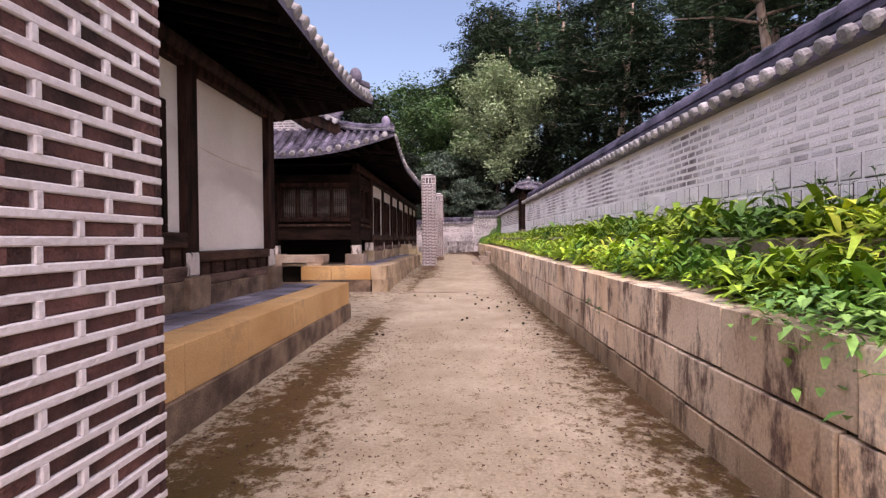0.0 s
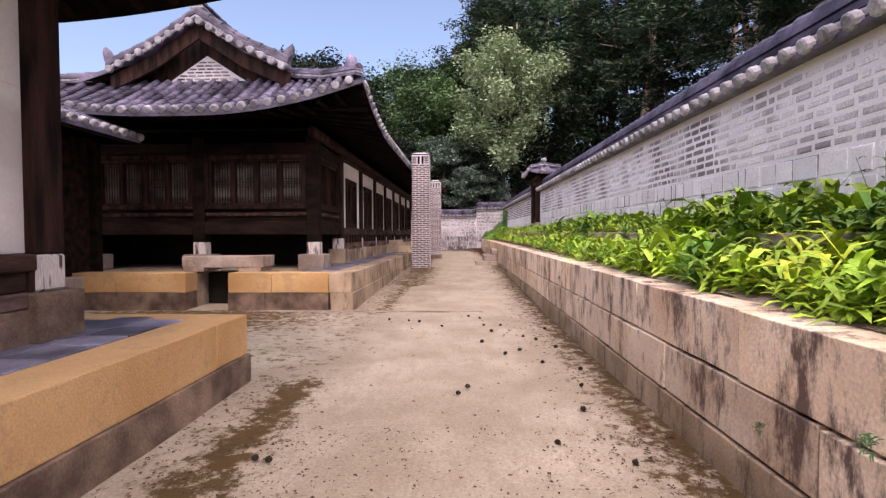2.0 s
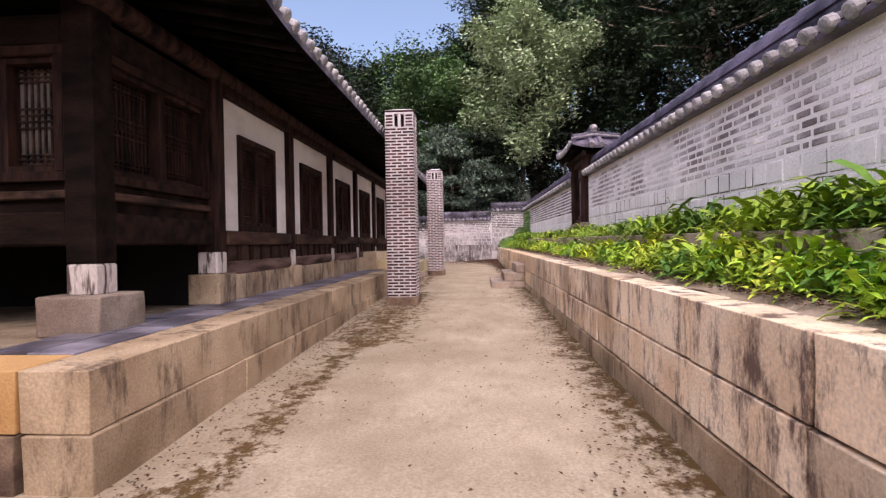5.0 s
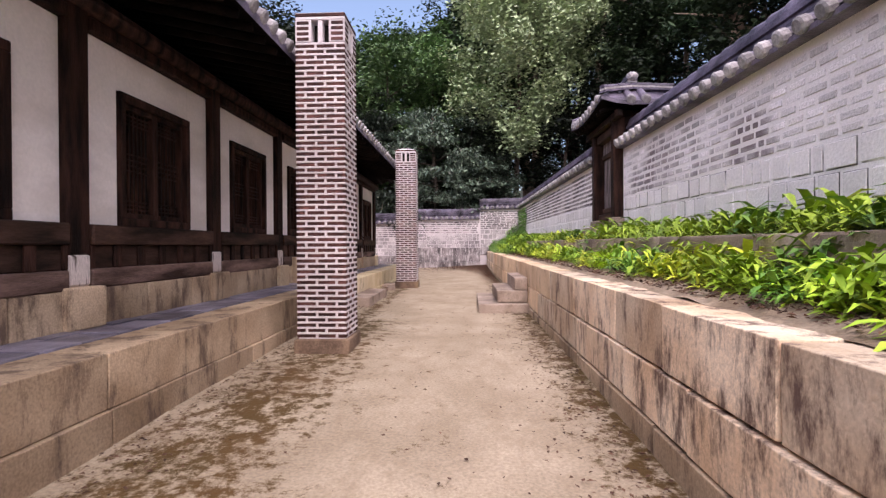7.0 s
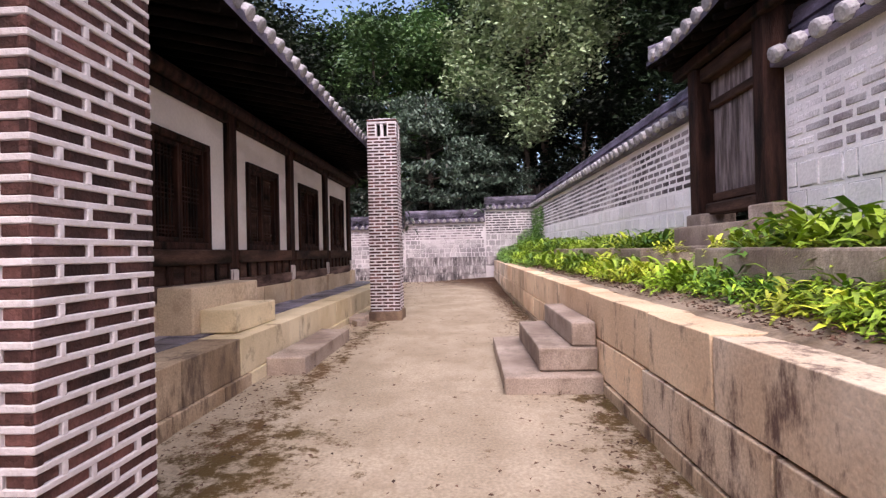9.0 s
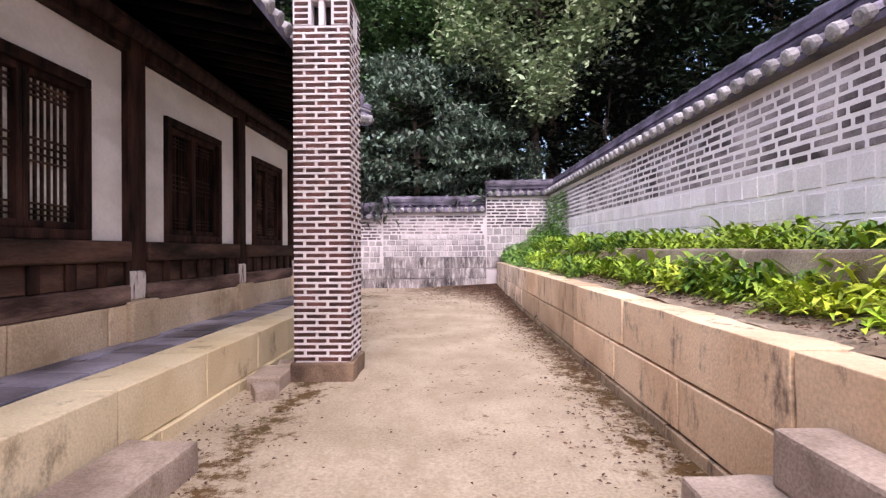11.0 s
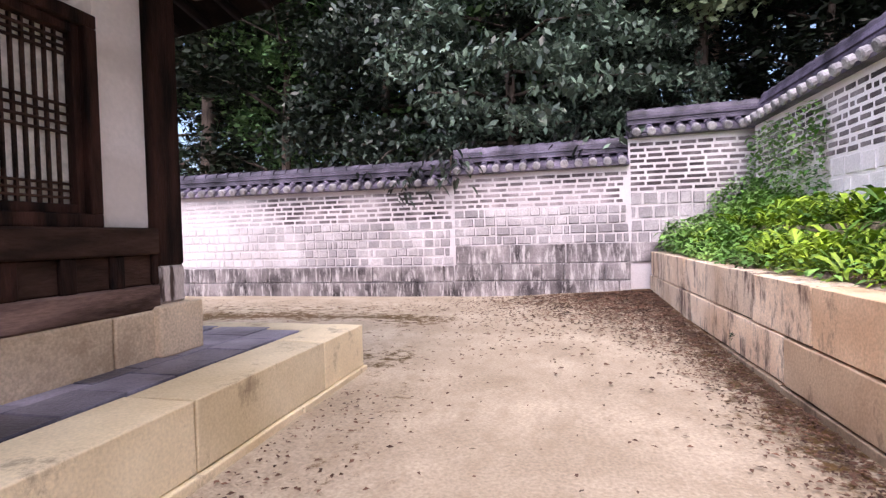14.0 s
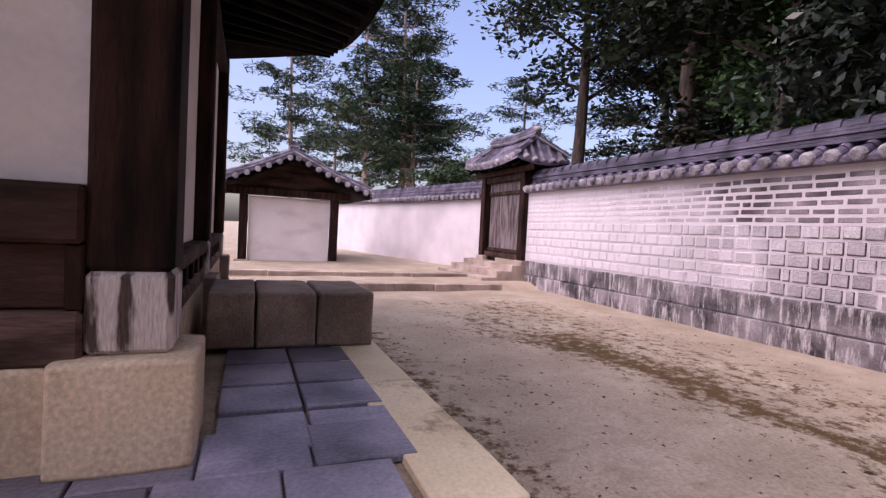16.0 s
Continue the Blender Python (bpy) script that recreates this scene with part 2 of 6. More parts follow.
add_wash(BRICK_WALL, (0.66, 0.605, 0.635))
add_wash(STONE_WALL, (0.66, 0.605, 0.635))
add_wash(JOINT, (0.66, 0.605, 0.635))


def leaf_mat(name, dark, light, rough=0.5, vary=0.3, gloss=0.4):
    return mat(name, dark, light, 1.8, rough, 0, 30, vary, gloss=gloss)


LEAF_HOSTA = leaf_mat("bright_plant_leaf", (0.26, 0.44, 0.025), (0.56, 0.76, 0.065))
LEAF_YELLOW = leaf_mat("yellowing_plant_leaf", (0.42, 0.50, 0.03), (0.70, 0.76, 0.08))
LEAF_HOSTA_DARK = leaf_mat("deep_plant_leaf", (0.10, 0.26, 0.03), (0.27, 0.48, 0.07))
LEAF_CREEPER = leaf_mat("creeper_leaf", (0.13, 0.32, 0.06), (0.40, 0.66, 0.16), 0.45)
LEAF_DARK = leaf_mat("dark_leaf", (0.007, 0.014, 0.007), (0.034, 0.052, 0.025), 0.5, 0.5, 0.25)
LEAF_MID = leaf_mat("green_leaf", (0.035, 0.085, 0.03), (0.15, 0.24, 0.09), 0.5, 0.45, 0.3)
LEAF_LIGHT = leaf_mat("pale_green_leaf", (0.34, 0.46, 0.22), (0.64, 0.75, 0.48), 0.45, 0.35)
LEAF_PINE = leaf_mat("pine_needles", (0.018, 0.04, 0.02), (0.075, 0.12, 0.06), 0.6, 0.5, 0.25)
LEAF_SHINY = leaf_mat("glossy_leaf", (0.02, 0.034, 0.024), (0.10, 0.135, 0.10), 0.34, 0.7)


# ---------------------------------------------------------------- building blocks
def data(name, verts, faces, material, smooth=False):
    me = bpy.data.meshes.new(name)
    me.from_pydata([tuple(v) for v in verts], [], [tuple(f) for f in faces])
    me.materials.append(material)
    if smooth:
        me.polygons.foreach_set("use_smooth", [True] * len(me.polygons))
    me.update()
    return me


def put(name, me, parent=None, at=(0, 0, 0), turn=0.0, label="", m=None):
    ob = new(name, me)
    ob.matrix_basis = m if m is not None else pose(*at, 0, 0, turn)
    if parent:
        ob.parent = parent
    if label:
        ob["label"] = label
    return ob


def part(name, bm, material, parent, label=""):
    me = bpy.data.meshes.new(name)
    bm.to_mesh(me)
    bm.free()
    me.materials.append(material)
    return put(name, me, parent, label=label)


def thing(name, at, label, category, group="", turn=0.0):
    ob = new(name)
    ob.empty_display_size = 0.2
    ob.matrix_basis = pose(*at, 0, 0, turn)
    return tagged(ob, label, category, group)


BOXES = {}


def cbox(sx, sy, sz, ch):
    """Corners and faces of a box with chamfered edges, its base centred on the origin."""
    hx, hy = sx / 2, sy / 2
    c = min(ch, hx * 0.6, hy * 0.6, sz * 0.3)
    v, idx = [], {}
    for i, x in enumerate((-1, 1)):
        for j, y in enumerate((-1, 1)):
            for k, z in enumerate((0, 1)):
                for axis in range(3):
                    px, py, pz = x * hx, y * hy, z * sz
                    if axis != 0:
                        px -= x * c
                    if axis != 1:
                        py -= y * c
                    if axis != 2:
                        pz += c if z == 0 else -c
                    idx[i, j, k, axis] = len(v)
                    v.append((px, py, pz))
    f = []
    for axis in range(3):
        o1, o2 = [q for q in range(3) if q != axis]
        for s in (0, 1):
            quad = []
            for p, q in ((0, 0), (1, 0), (1, 1), (0, 1)):
                key = [0, 0, 0]
                key[axis], key[o1], key[o2] = s, p, q
                quad.append(idx[(*key, axis)])
            if (s == 0) != (axis == 1):
                quad.reverse()
            f.append(quad)
    for axis in range(3):
        o1, o2 = [q for q in range(3) if q != axis]
        for p in (0, 1):
            for q in (0, 1):
                ks = []
                for s in (0, 1):
                    key = [0, 0, 0]
                    key[axis], key[o1], key[o2] = s, p, q
                    ks.append(tuple(key))
                f.append([idx[(*ks[0], o1)], idx[(*ks[1], o1)], idx[(*ks[1], o2)], idx[(*ks[0], o2)]])
    for i in (0, 1):
        for j in (0, 1):
            for k in (0, 1):
                f.append([idx[i, j, k, 0], idx[i, j, k, 1], idx[i, j, k, 2]])
    return v, f


def box_data(sx, sy, sz, material, ch=0.012, name="block"):
    key = (round(sx, 3), round(sy, 3), round(sz, 3), material.name, ch)
    if key not in BOXES:
        v, f = cbox(sx, sy, sz, ch)
        me = data(name, v, f, material)
        bm = bmesh.new()
        bm.from_mesh(me)
        bmesh.ops.recalc_face_normals(bm, faces=bm.faces)
        bm.to_mesh(me)
        bm.free()
        BOXES[key] = me
    return BOXES[key]


def block(name, x0, x1, y0, y1, z0, z1, material, parent=None, ch=0.012, label="", turn=0.0):
    """A chamfered box between two corners."""
    me = box_data(abs(x1 - x0), abs(y1 - y0), abs(z1 - z0), material, ch, name)
    return put(name, me, parent, ((x0 + x1) / 2, (y0 + y1) / 2, min(z0, z1)), turn, label)


def rough_block(name, sx, sy, sz, material, parent, at, seed, turn=0.0, uneven=0.012, cuts=3, worn=0.02):
    """A hewn stone: a box cut up and worn on every face and edge."""
    bm = bmesh.new()
    bmesh.ops.create_cube(bm, size=1)
    bmesh.ops.scale(bm, vec=(sx, sy, sz), verts=bm.verts)
    bmesh.ops.translate(bm, vec=(0, 0, sz / 2), verts=bm.verts)
    bmesh.ops.bevel(bm, geom=list(bm.edges), offset=min(worn, sz * 0.12), segments=2, affect="EDGES", profile=0.6)
    long = [e for e in bm.edges if e.calc_length() > 0.25]
    bmesh.ops.subdivide_edges(bm, edges=long, cuts=cuts, use_grid_fill=True)
    for v in bm.verts:
        q = Vector((v.co.x + seed * 3.1, v.co.y + seed * 1.7, v.co.z))
        v.co += noise.noise_vector(q * 3.2) * uneven + noise.noise_vector(q * 9) * uneven * 0.35
    ob = part(name, bm, material, parent)
    ob.data.polygons.foreach_set("use_smooth", [p.area < 0.004 for p in ob.data.polygons])
    ob.matrix_basis = pose(*at, 0, 0, turn)
    return ob


def tube_geo(points, radii, sides=8, cap=True):
    v, f = [], []
    pts = [Vector(p) for p in points]
    for i, p in enumerate(pts):
        way = (pts[min(i + 1, len(pts) - 1)] - pts[max(i - 1, 0)]).normalized()
        q = way.to_track_quat("Z", "Y")
        for s in range(sides):
            t = 2 * math.pi * s / sides
            v.append(p + q @ Vector((math.cos(t) * radii[i], math.sin(t) * radii[i], 0)))
    for i in range(len(pts) - 1):
        for s in range(sides):
            a0, a1 = i * sides + s, i * sides + (s + 1) % sides
            f.append((a0, a1, a1 + sides, a0 + sides))
    if cap:
        f.append(tuple(reversed(range(sides))))
        f.append(tuple(range((len(pts) - 1) * sides, len(pts) * sides)))
    return v, f


def tube(name, points, radii, material, parent=None, sides=8, label=""):
    v, f = tube_geo(points, radii, sides)
    return put(name, data(name, v, f, material, True), parent, label=label)


# ---------------------------------------------------------------- plan
LEAN = -0.0115                        # the terrace and its wall close in on the yard


def ground_z(x, y):
    along = np.interp(y, [-40, 14.5, 19, 22.5, 26, 31, 36, 42, 60], [-0.35, -0.35, -0.25, -0.16, -0.12, -0.08, -0.03, 0.02, 0.02])
    raised = 0.13 * (np.asarray(x) < -11.25) * (np.asarray(y) > 30)
    corner = 0.16 * np.clip((x + 1.5) / 3, 0, 1) * np.clip((y - 37) / 5, 0, 1)
    return along + corner + raised


def face_x(y):
    return 1.74 + LEAN * y             # front of the terrace wall


def wall_x(y):
    return 3.50 + LEAN * y             # front of the boundary wall


def terrace_top(y):
    return 0.69 + 0.0047 * y


def bed_z(off, y):
    """Height of the soil, off metres behind the terrace front."""
    return terrace_top(y) - 0.04 + (0.25 * max(0.0, off - 0.2) if off < 1.0 else 0.45)


def cap_z(y):
    return 2.80 + 0.006 * y


# ground: fine near the walk, then out to the horizon
xs = [-400, -120, -40] + list(np.arange(-20, 6.01, 0.4)) + [20, 60, 150, 400]
ys = [-300, -80, -20] + list(np.arange(-6, 48.01, 0.4)) + [60, 100, 200, 400]
gv, gf = [], []
for y in ys:
    for x in xs:
        z = float(ground_z(x, y))
        if -20 <= x <= 6 and -6 <= y <= 48:
            z += 0.018 * noise.noise(Vector((x * 0.9, y * 0.9, 0))) + 0.008 * noise.noise(Vector((x * 3, y * 3, 4)))
        gv.append((x, y, z))
w = len(xs)
for j in range(len(ys) - 1):
    for i in range(w - 1):
        gf.append((j * w + i, j * w + i + 1, (j + 1) * w + i + 1, (j + 1) * w + i))
ground_me = data("ground", gv, gf, SAND, True)
dirt = ground_me.attributes.new("dirt", "FLOAT", "POINT")
amount = []
for x, y, z in gv:
    right = 1.74 - 0.0115 * y - x
    left = x + 2.2 if y < 9.9 or 14.4 < y < 36.8 else 9.0
    near = min(1.0, max(0.0, (9.0 - y) / 5.0))
    reach = 0.75 + 0.45 * near
    d = max(0.0, 1.0 - max(0.0, right) / reach)
    d = max(d, (1.25 if y < 9.9 else 0.95 if y < 31.5 else 0.45) * max(0.0, 1.0 - abs(left - 0.55) / (0.45 + 0.45 * near)))
    d = max(d, 0.36 * near)
    if 9.6 < y < 14.5 and x < -1.6:
        d = max(d, 0.45, 1.15 * (1.0 - math.hypot((x + 5.2) / 4.6, (y - 13.6) / 3.2)) + 0.1)
    if 18.5 < y < 25 and x < -0.5:
        d = max(d, 0.95 - 0.8 * abs(left - 0.7))
    if 18 < y < 34:
        d = max(d, 0.22 * (1 - min(1.0, abs(x) / 1.5)))
    if y > 35:
        d = max(d, 1.15 * (1 - min(1.0, math.hypot((x - 1.2) / 3.2, (y - 42) / 3.6))), 0.62 * (1 - min(1.0, abs(y - 40.3) / 1.9)) if x < -2.5 else 0)
    if 36.7 < y < 41 and x < -2:
        d = max(d, 0.85 - abs(y - 37.0), 0.62 + 0.9 * noise.noise(Vector((x * 0.7, y * 1.1, 9.0))) - 0.35 * abs(y - 39.6))
    if x > 4 or x < -10:
        d = 0.1
    amount.append(d)
dirt.data.foreach_set("value", amount)
ground = tagged(put("ground", ground_me), "pale sandy courtyard ground with dark patches of dirt", "ground", kind="structure")

# a thin stone edge across the yard, level with the front of the second platform
sill = tagged(put("stone_edging", box_data(4.7, 0.05, 0.10, GRANITE_GREY, 0.01), at=(-1.95, 14.42, -0.425)), "thin dark stone edging flush across the sandy yard", "edging", kind="structure")

# ---------------------------------------------------------------- terrace on the right
terrace = new("retaining_wall", None)
tagged(terrace, "long stained granite retaining wall of large blocks holding a planted terrace", "retaining wall", kind="structure")
rng = random.Random(5)
tilt = math.degrees(math.atan(-LEAN))
for course, (dz1, dz0, setback) in enumerate(((0.0, -0.44, 0.03), (-0.44, -0.82, 0.015), (-0.82, -1.25, 0.0))):
    y = -6.0 + course * 0.6
    while y < 41.8:
        size = rng.uniform(0.95, 1.75)
        size = min(size, 42.1 - y)
        mid = y + size / 2
        top = terrace_top(mid)
        stone = rough_block("stone", 0.42, size - 0.020, dz1 - dz0 - 0.020, GRANITE_STAINED if course == 2 else GRANITE_WARM if 24 < mid < 36 else GRANITE, terrace, (face_x(mid) + 0.21 + setback + rng.uniform(-0.008, 0.008), mid, top + dz0 + 0.006), rng.random() * 50, tilt, 0.007, 3, 0.007)
        y += size
bv, bf = [], []
for j, y in enumerate(np.arange(-6, 42.2, 0.3)):
    for i, off in enumerate((0.30, 0.5, 0.75, 0.98, 1.0, 1.3, 1.6, 2.2)):
        z = bed_z(off, y) + 0.04 * noise.noise(Vector((off * 4, y * 2, 0)))
        bv.append((face_x(y) + off, y, z))
nb = 8
rows_b = len(bv) // nb
for j in range(rows_b - 1):
    for i in range(nb - 1):
        bf.append((j * nb + i, j * nb + i + 1, (j + 1) * nb + i + 1, (j + 1) * nb + i))
tagged(put("planting_bed", data("planting_bed", bv, bf, SOIL, True)), "dry brown soil bed strewn with debris above the retaining wall", "soil", kind="structure")
core_v = [(face_x(y) + o, y, z) for y in (-6, 42.1) for o, z in ((0.075, -0.6), (0.075, terrace_top(y) - 0.06), (2.2, terrace_top(y) - 0.08), (2.2, -0.6))]
put("wall_core", data("wall_core", core_v, [(0, 1, 5, 4), (1, 2, 6, 5), (0, 3, 2, 1), (4, 5, 6, 7)], FOREST), terrace)

kerb = new("terrace_kerb", None)
tagged(kerb, "low pale granite kerb stones dividing two planted beds", "kerb", kind="structure")
y = -6.0
while y < 32.4:
    size = rng.uniform(1.1, 1.9)
    mid = y + size / 2
    if not 25.6 < mid < 27.6:
        rough_block("kerb_stone", 0.18, size - 0.015, 0.52, GRANITE_GREY, kerb, (face_x(mid) + 0.98, mid, terrace_top(mid) - 0.07), rng.random() * 50, tilt, 0.008, 1)
    y += size
for x0, x1, z0, z1 in ((0.86, 1.2, 0.74, 1.02), (1.15, 1.45, 0.9, 1.28), (1.4, 1.75, 1.1, 1.52)):
    rough_block("kerb_stone", x1 - x0, 1.7, z1 - z0, GRANITE_GREY, kerb, (face_x(26.6) + (x0 + x1) / 2, 26.6, z0), 7 * x0, tilt, 0.008, 2)

# steps from the yard up to the terrace
steps = thing("stone_steps", (1.0, 26.8, -0.2), "three weathered brown granite steps leaning against the retaining wall", "steps")
for x0, x1, z0, z1, y0, y1 in ((0.50, 1.45, -0.2, 0.05, 25.75, 28.1), (0.86, 1.45, 0.05, 0.29, 25.95, 27.9), (1.2, 1.45, 0.29, 0.54, 26.0, 27.8)):
    rough_block("tread", x1 - x0, y1 - y0, z1 - z0 - 0.004, GRANITE_GREY, steps, ((x0 + x1) / 2 - 1.0, (y0 + y1) / 2 - 26.8, z0 + 0.2), 9 * x0, 0, 0.012, 3)


# ---------------------------------------------------------------- tiles and roofs
def tile_row_geo(points, radius, sides=5, step=0.30):
    """Rounded roof tiles laid end to end down a line of points, each lapping the next."""
    v, f = [], []
    pts = [Vector(p) for p in points]
    lens = [0.0]
    for p, q in zip(pts, pts[1:]):
        lens.append(lens[-1] + (q - p).length)
    total = lens[-1]
    count = max(1, int(total / step))

    def at(s):
        for k in range(len(pts) - 1):
            if s <= lens[k + 1] + 1e-6:
                return pts[k].lerp(pts[k + 1], (s - lens[k]) / max(1e-6, lens[k + 1] - lens[k]))
        return pts[-1]

    for c in range(count):
        p0, p1 = at(total * c / count), at(total * (c + 1) / count + 0.0)
        way = (p1 - p0).normalized()
        side = way.cross(Vector((0, 0, 1))).normalized()
        up = side.cross(way).normalized()
        base = len(v)
        for p, r in ((p0, radius * 0.88), (p1, radius * 1.10)):
            for s in range(sides + 1):
                t = math.pi * s / sides
                v.append(p + side * math.cos(t) * r + up * math.sin(t) * r)
        for s in range(sides):
            f.append((base + s, base + s + 1, base + sides + 2 + s, base + sides + 1 + s))
            if c:
                f.append((base - sides - 1 + s, base - sides + s, base + s + 1, base + s))
    f.append(tuple(range(len(v) - sides - 1, len(v))))
    return v, f


def tile_end(parent, p, way, radius, me):
    q = Vector(way).to_track_quat("Z", "Y").to_matrix().to_4x4()
    return put("tile_end", me, parent, m=Matrix.Translation(p) @ q)


ev, ef = tube_geo([(0, 0, -0.05), (0, 0, 0.03), (0, 0, 0.045)], [0.083, 0.083, 0.062], 10)
END_ROOF = data("tile_end", ev, ef, TILE_END)
ev, ef = tube_geo([(0, 0, -0.05), (0, 0, 0.03), (0, 0, 0.045)], [0.078, 0.078, 0.056], 10)
END_CAP = data("tile_end", ev, ef, TILE_END)


def roof_slope(parent, eave, top, span, spacing=0.27, sag=0.10, radius=0.075, thick=0.10, ends=True, name="roof_tile_strip"):
    """One tiled slope. eave(u) and top(u), for u in metres along it, give its lower and upper edge."""
    u0, u1 = span
    n = max(2, int(round((u1 - u0) / spacing)))
    lines = []
    for i in range(n + 1):
        u = u0 + (u1 - u0) * i / n
        e, t = Vector(eave(u)), Vector(top(u))
        line = []
        for k in range(6):
            s = k / 5
            p = t.lerp(e, s)
            p.z -= sag * 4 * s * (1 - s)
            line.append(p)
        lines.append(line)
    dv, df = [], []
    for line in lines:
        dv += [p.copy() for p in line]
    for line in lines:
        dv += [p - Vector((0, 0, thick)) for p in line]
    m = len(lines) * 6
    for i in range(n):
        for k in range(5):
            a0 = i * 6 + k
            df.append((a0, a0 + 1, a0 + 7, a0 + 6))
            df.append((m + a0, m + a0 + 6, m + a0 + 7, m + a0 + 1))
        df.append((i * 6 + 5, m + i * 6 + 5, m + i * 6 + 11, i * 6 + 11))
        df.append((i * 6, i * 6 + 6, m + i * 6 + 6, m + i * 6))
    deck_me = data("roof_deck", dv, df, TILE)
    # the underside is coloured near black for the shade below the roof
    deck_me.materials.append(EAVE_SHADE)
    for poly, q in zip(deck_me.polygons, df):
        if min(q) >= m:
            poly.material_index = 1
    deck = put("roof_deck", deck_me, parent)
    for line in lines:
        if (line[0] - line[-1]).length < 0.25:
            continue
        v, f = tile_row_geo([p + Vector((0, 0, 0.01)) for p in line], radius)
        put(name, data(name, v, f, TILE, False), deck)
        if ends:
            tile_end(deck, line[-1] + Vector((0, 0, 0.03)), line[-1] - line[-2], radius, END_ROOF)


def ridge(parent, points, height, width, name="ridge"):
    """A ridge of stacked flat tiles with a rounded top course."""
    pts = [Vector(p) for p in points]
    layers = max(2, int(height / 0.05))
    for k in range(layers):
        wk = width * (1.0 if k % 2 == 0 else 0.84)
        v, f = [], []
        for i, p in enumerate(pts):
            way = pts[min(i + 1, len(pts) - 1)] - pts[max(i - 1, 0)]
            side = Vector((way.y, -way.x, 0)).normalized() * wk / 2
            z0, z1 = k * height / layers, (k + 0.80) * height / layers
            for sgn, z in ((-1, z0), (1, z0), (1, z1), (-1, z1)):
                v.append(p + side * sgn + Vector((0, 0, z)))
        for i in range(len(pts) - 1):
            for s in range(4):
                f.append((i * 4 + s, i * 4 + (s + 1) % 4, i * 4 + 4 + (s + 1) % 4, i * 4 + 4 + s))
        f += [(3, 2, 1, 0), tuple(range(len(v) - 4, len(v)))]
        put(name + "_course", data(name, v, f, TILE_END if k % 3 == 1 and "cap" not in name else TILE), parent)
    v, f = tile_row_geo([p + Vector((0, 0, height)) for p in pts], width * 0.36, 6)
    put(name + "_top", data(name, v, f, TILE), parent)


# ---------------------------------------------------------------- wall with a tiled cap
def tiled_cap(parent, a, b, z_a, z_b, half=0.34, rise=0.20, spacing=0.28):
    """A small two-sided tiled roof on a wall from a to b (plan points on its middle)."""
    a, b = Vector((*a, z_a)), Vector((*b, z_b))
    way = (b - a).normalized()
    side = Vector((way.y, -way.x, 0)).normalized()
    n = int((b - a).length / spacing)
    v = []
    for p in (a, b):
        for o, z in ((-half, 0), (-half, 0.05), (0, rise + 0.05), (half, 0.05), (half, 0), (0, -0.02)):
            v.append(p + side * o + Vector((0, 0, z)))
    f = [(i, (i + 1) % 6, 6 + (i + 1) % 6, 6 + i) for i in range(6)] + [(5, 4, 3, 2, 1, 0), (6, 7, 8, 9, 10, 11)]
    bed = put("cap_bed", data("cap_bed", v, f, TILE), parent)
    rv, rf = tile_row_geo([(0, 0, rise + 0.07), (half * 0.5, 0, rise * 0.5 + 0.06), (half + 0.03, 0, 0.06)], 0.07, 5, 0.2)
    row = data("cap_tile", rv, rf, TILE)
    ang = math.degrees(math.atan2(side.y, side.x))
    for i in range(n + 1):
        p = a.lerp(b, (i + 0.5) / (n + 1))
        for turn, sgn in ((ang, 1), (ang + 180, -1)):
            put("cap_tile", row, bed, p, turn)
            tile_end(bed, p + side * sgn * (half + 0.03) + Vector((0, 0, 0.075)), side * sgn + Vector((0, 0, -0.35)), 0.07, END_CAP)
    ridge(parent, [a + Vector((0, 0, rise + 0.06)), a.lerp(b, 0.5) + Vector((0, 0, rise + 0.06)), b + Vector((0, 0, rise + 0.06))], 0.20, 0.32, "cap_ridge")


def wall_body(name, a, b, z0, z1a, z1b, thick, material, label):
    """A straight wall; a to b is its front line, its thickness lies to the left of that way."""
    a, b = Vector((*a, 0)), Vector((*b, 0))
    way = (b - a).normalized()
    back = Vector((-way.y, way.x, 0)) * thick
    v = []
    for p, z1 in ((a, z1a), (b, z1b)):
        for q in (p, p + back):
            v += [(q.x, q.y, z0), (q.x, q.y, z1)]
    f = [(0, 1, 5, 4), (2, 6, 7, 3), (0, 2, 3, 1), (4, 5, 7, 6), (1, 3, 7, 5), (0, 4, 6, 2)]
    me = data(name, v, f, material)
    bm = bmesh.new()
    bm.from_mesh(me)
    bmesh.ops.recalc_face_normals(bm, faces=bm.faces)
    bm.to_mesh(me)
    bm.free()
    return tagged(put(name, me), label, "wall", kind="structure")


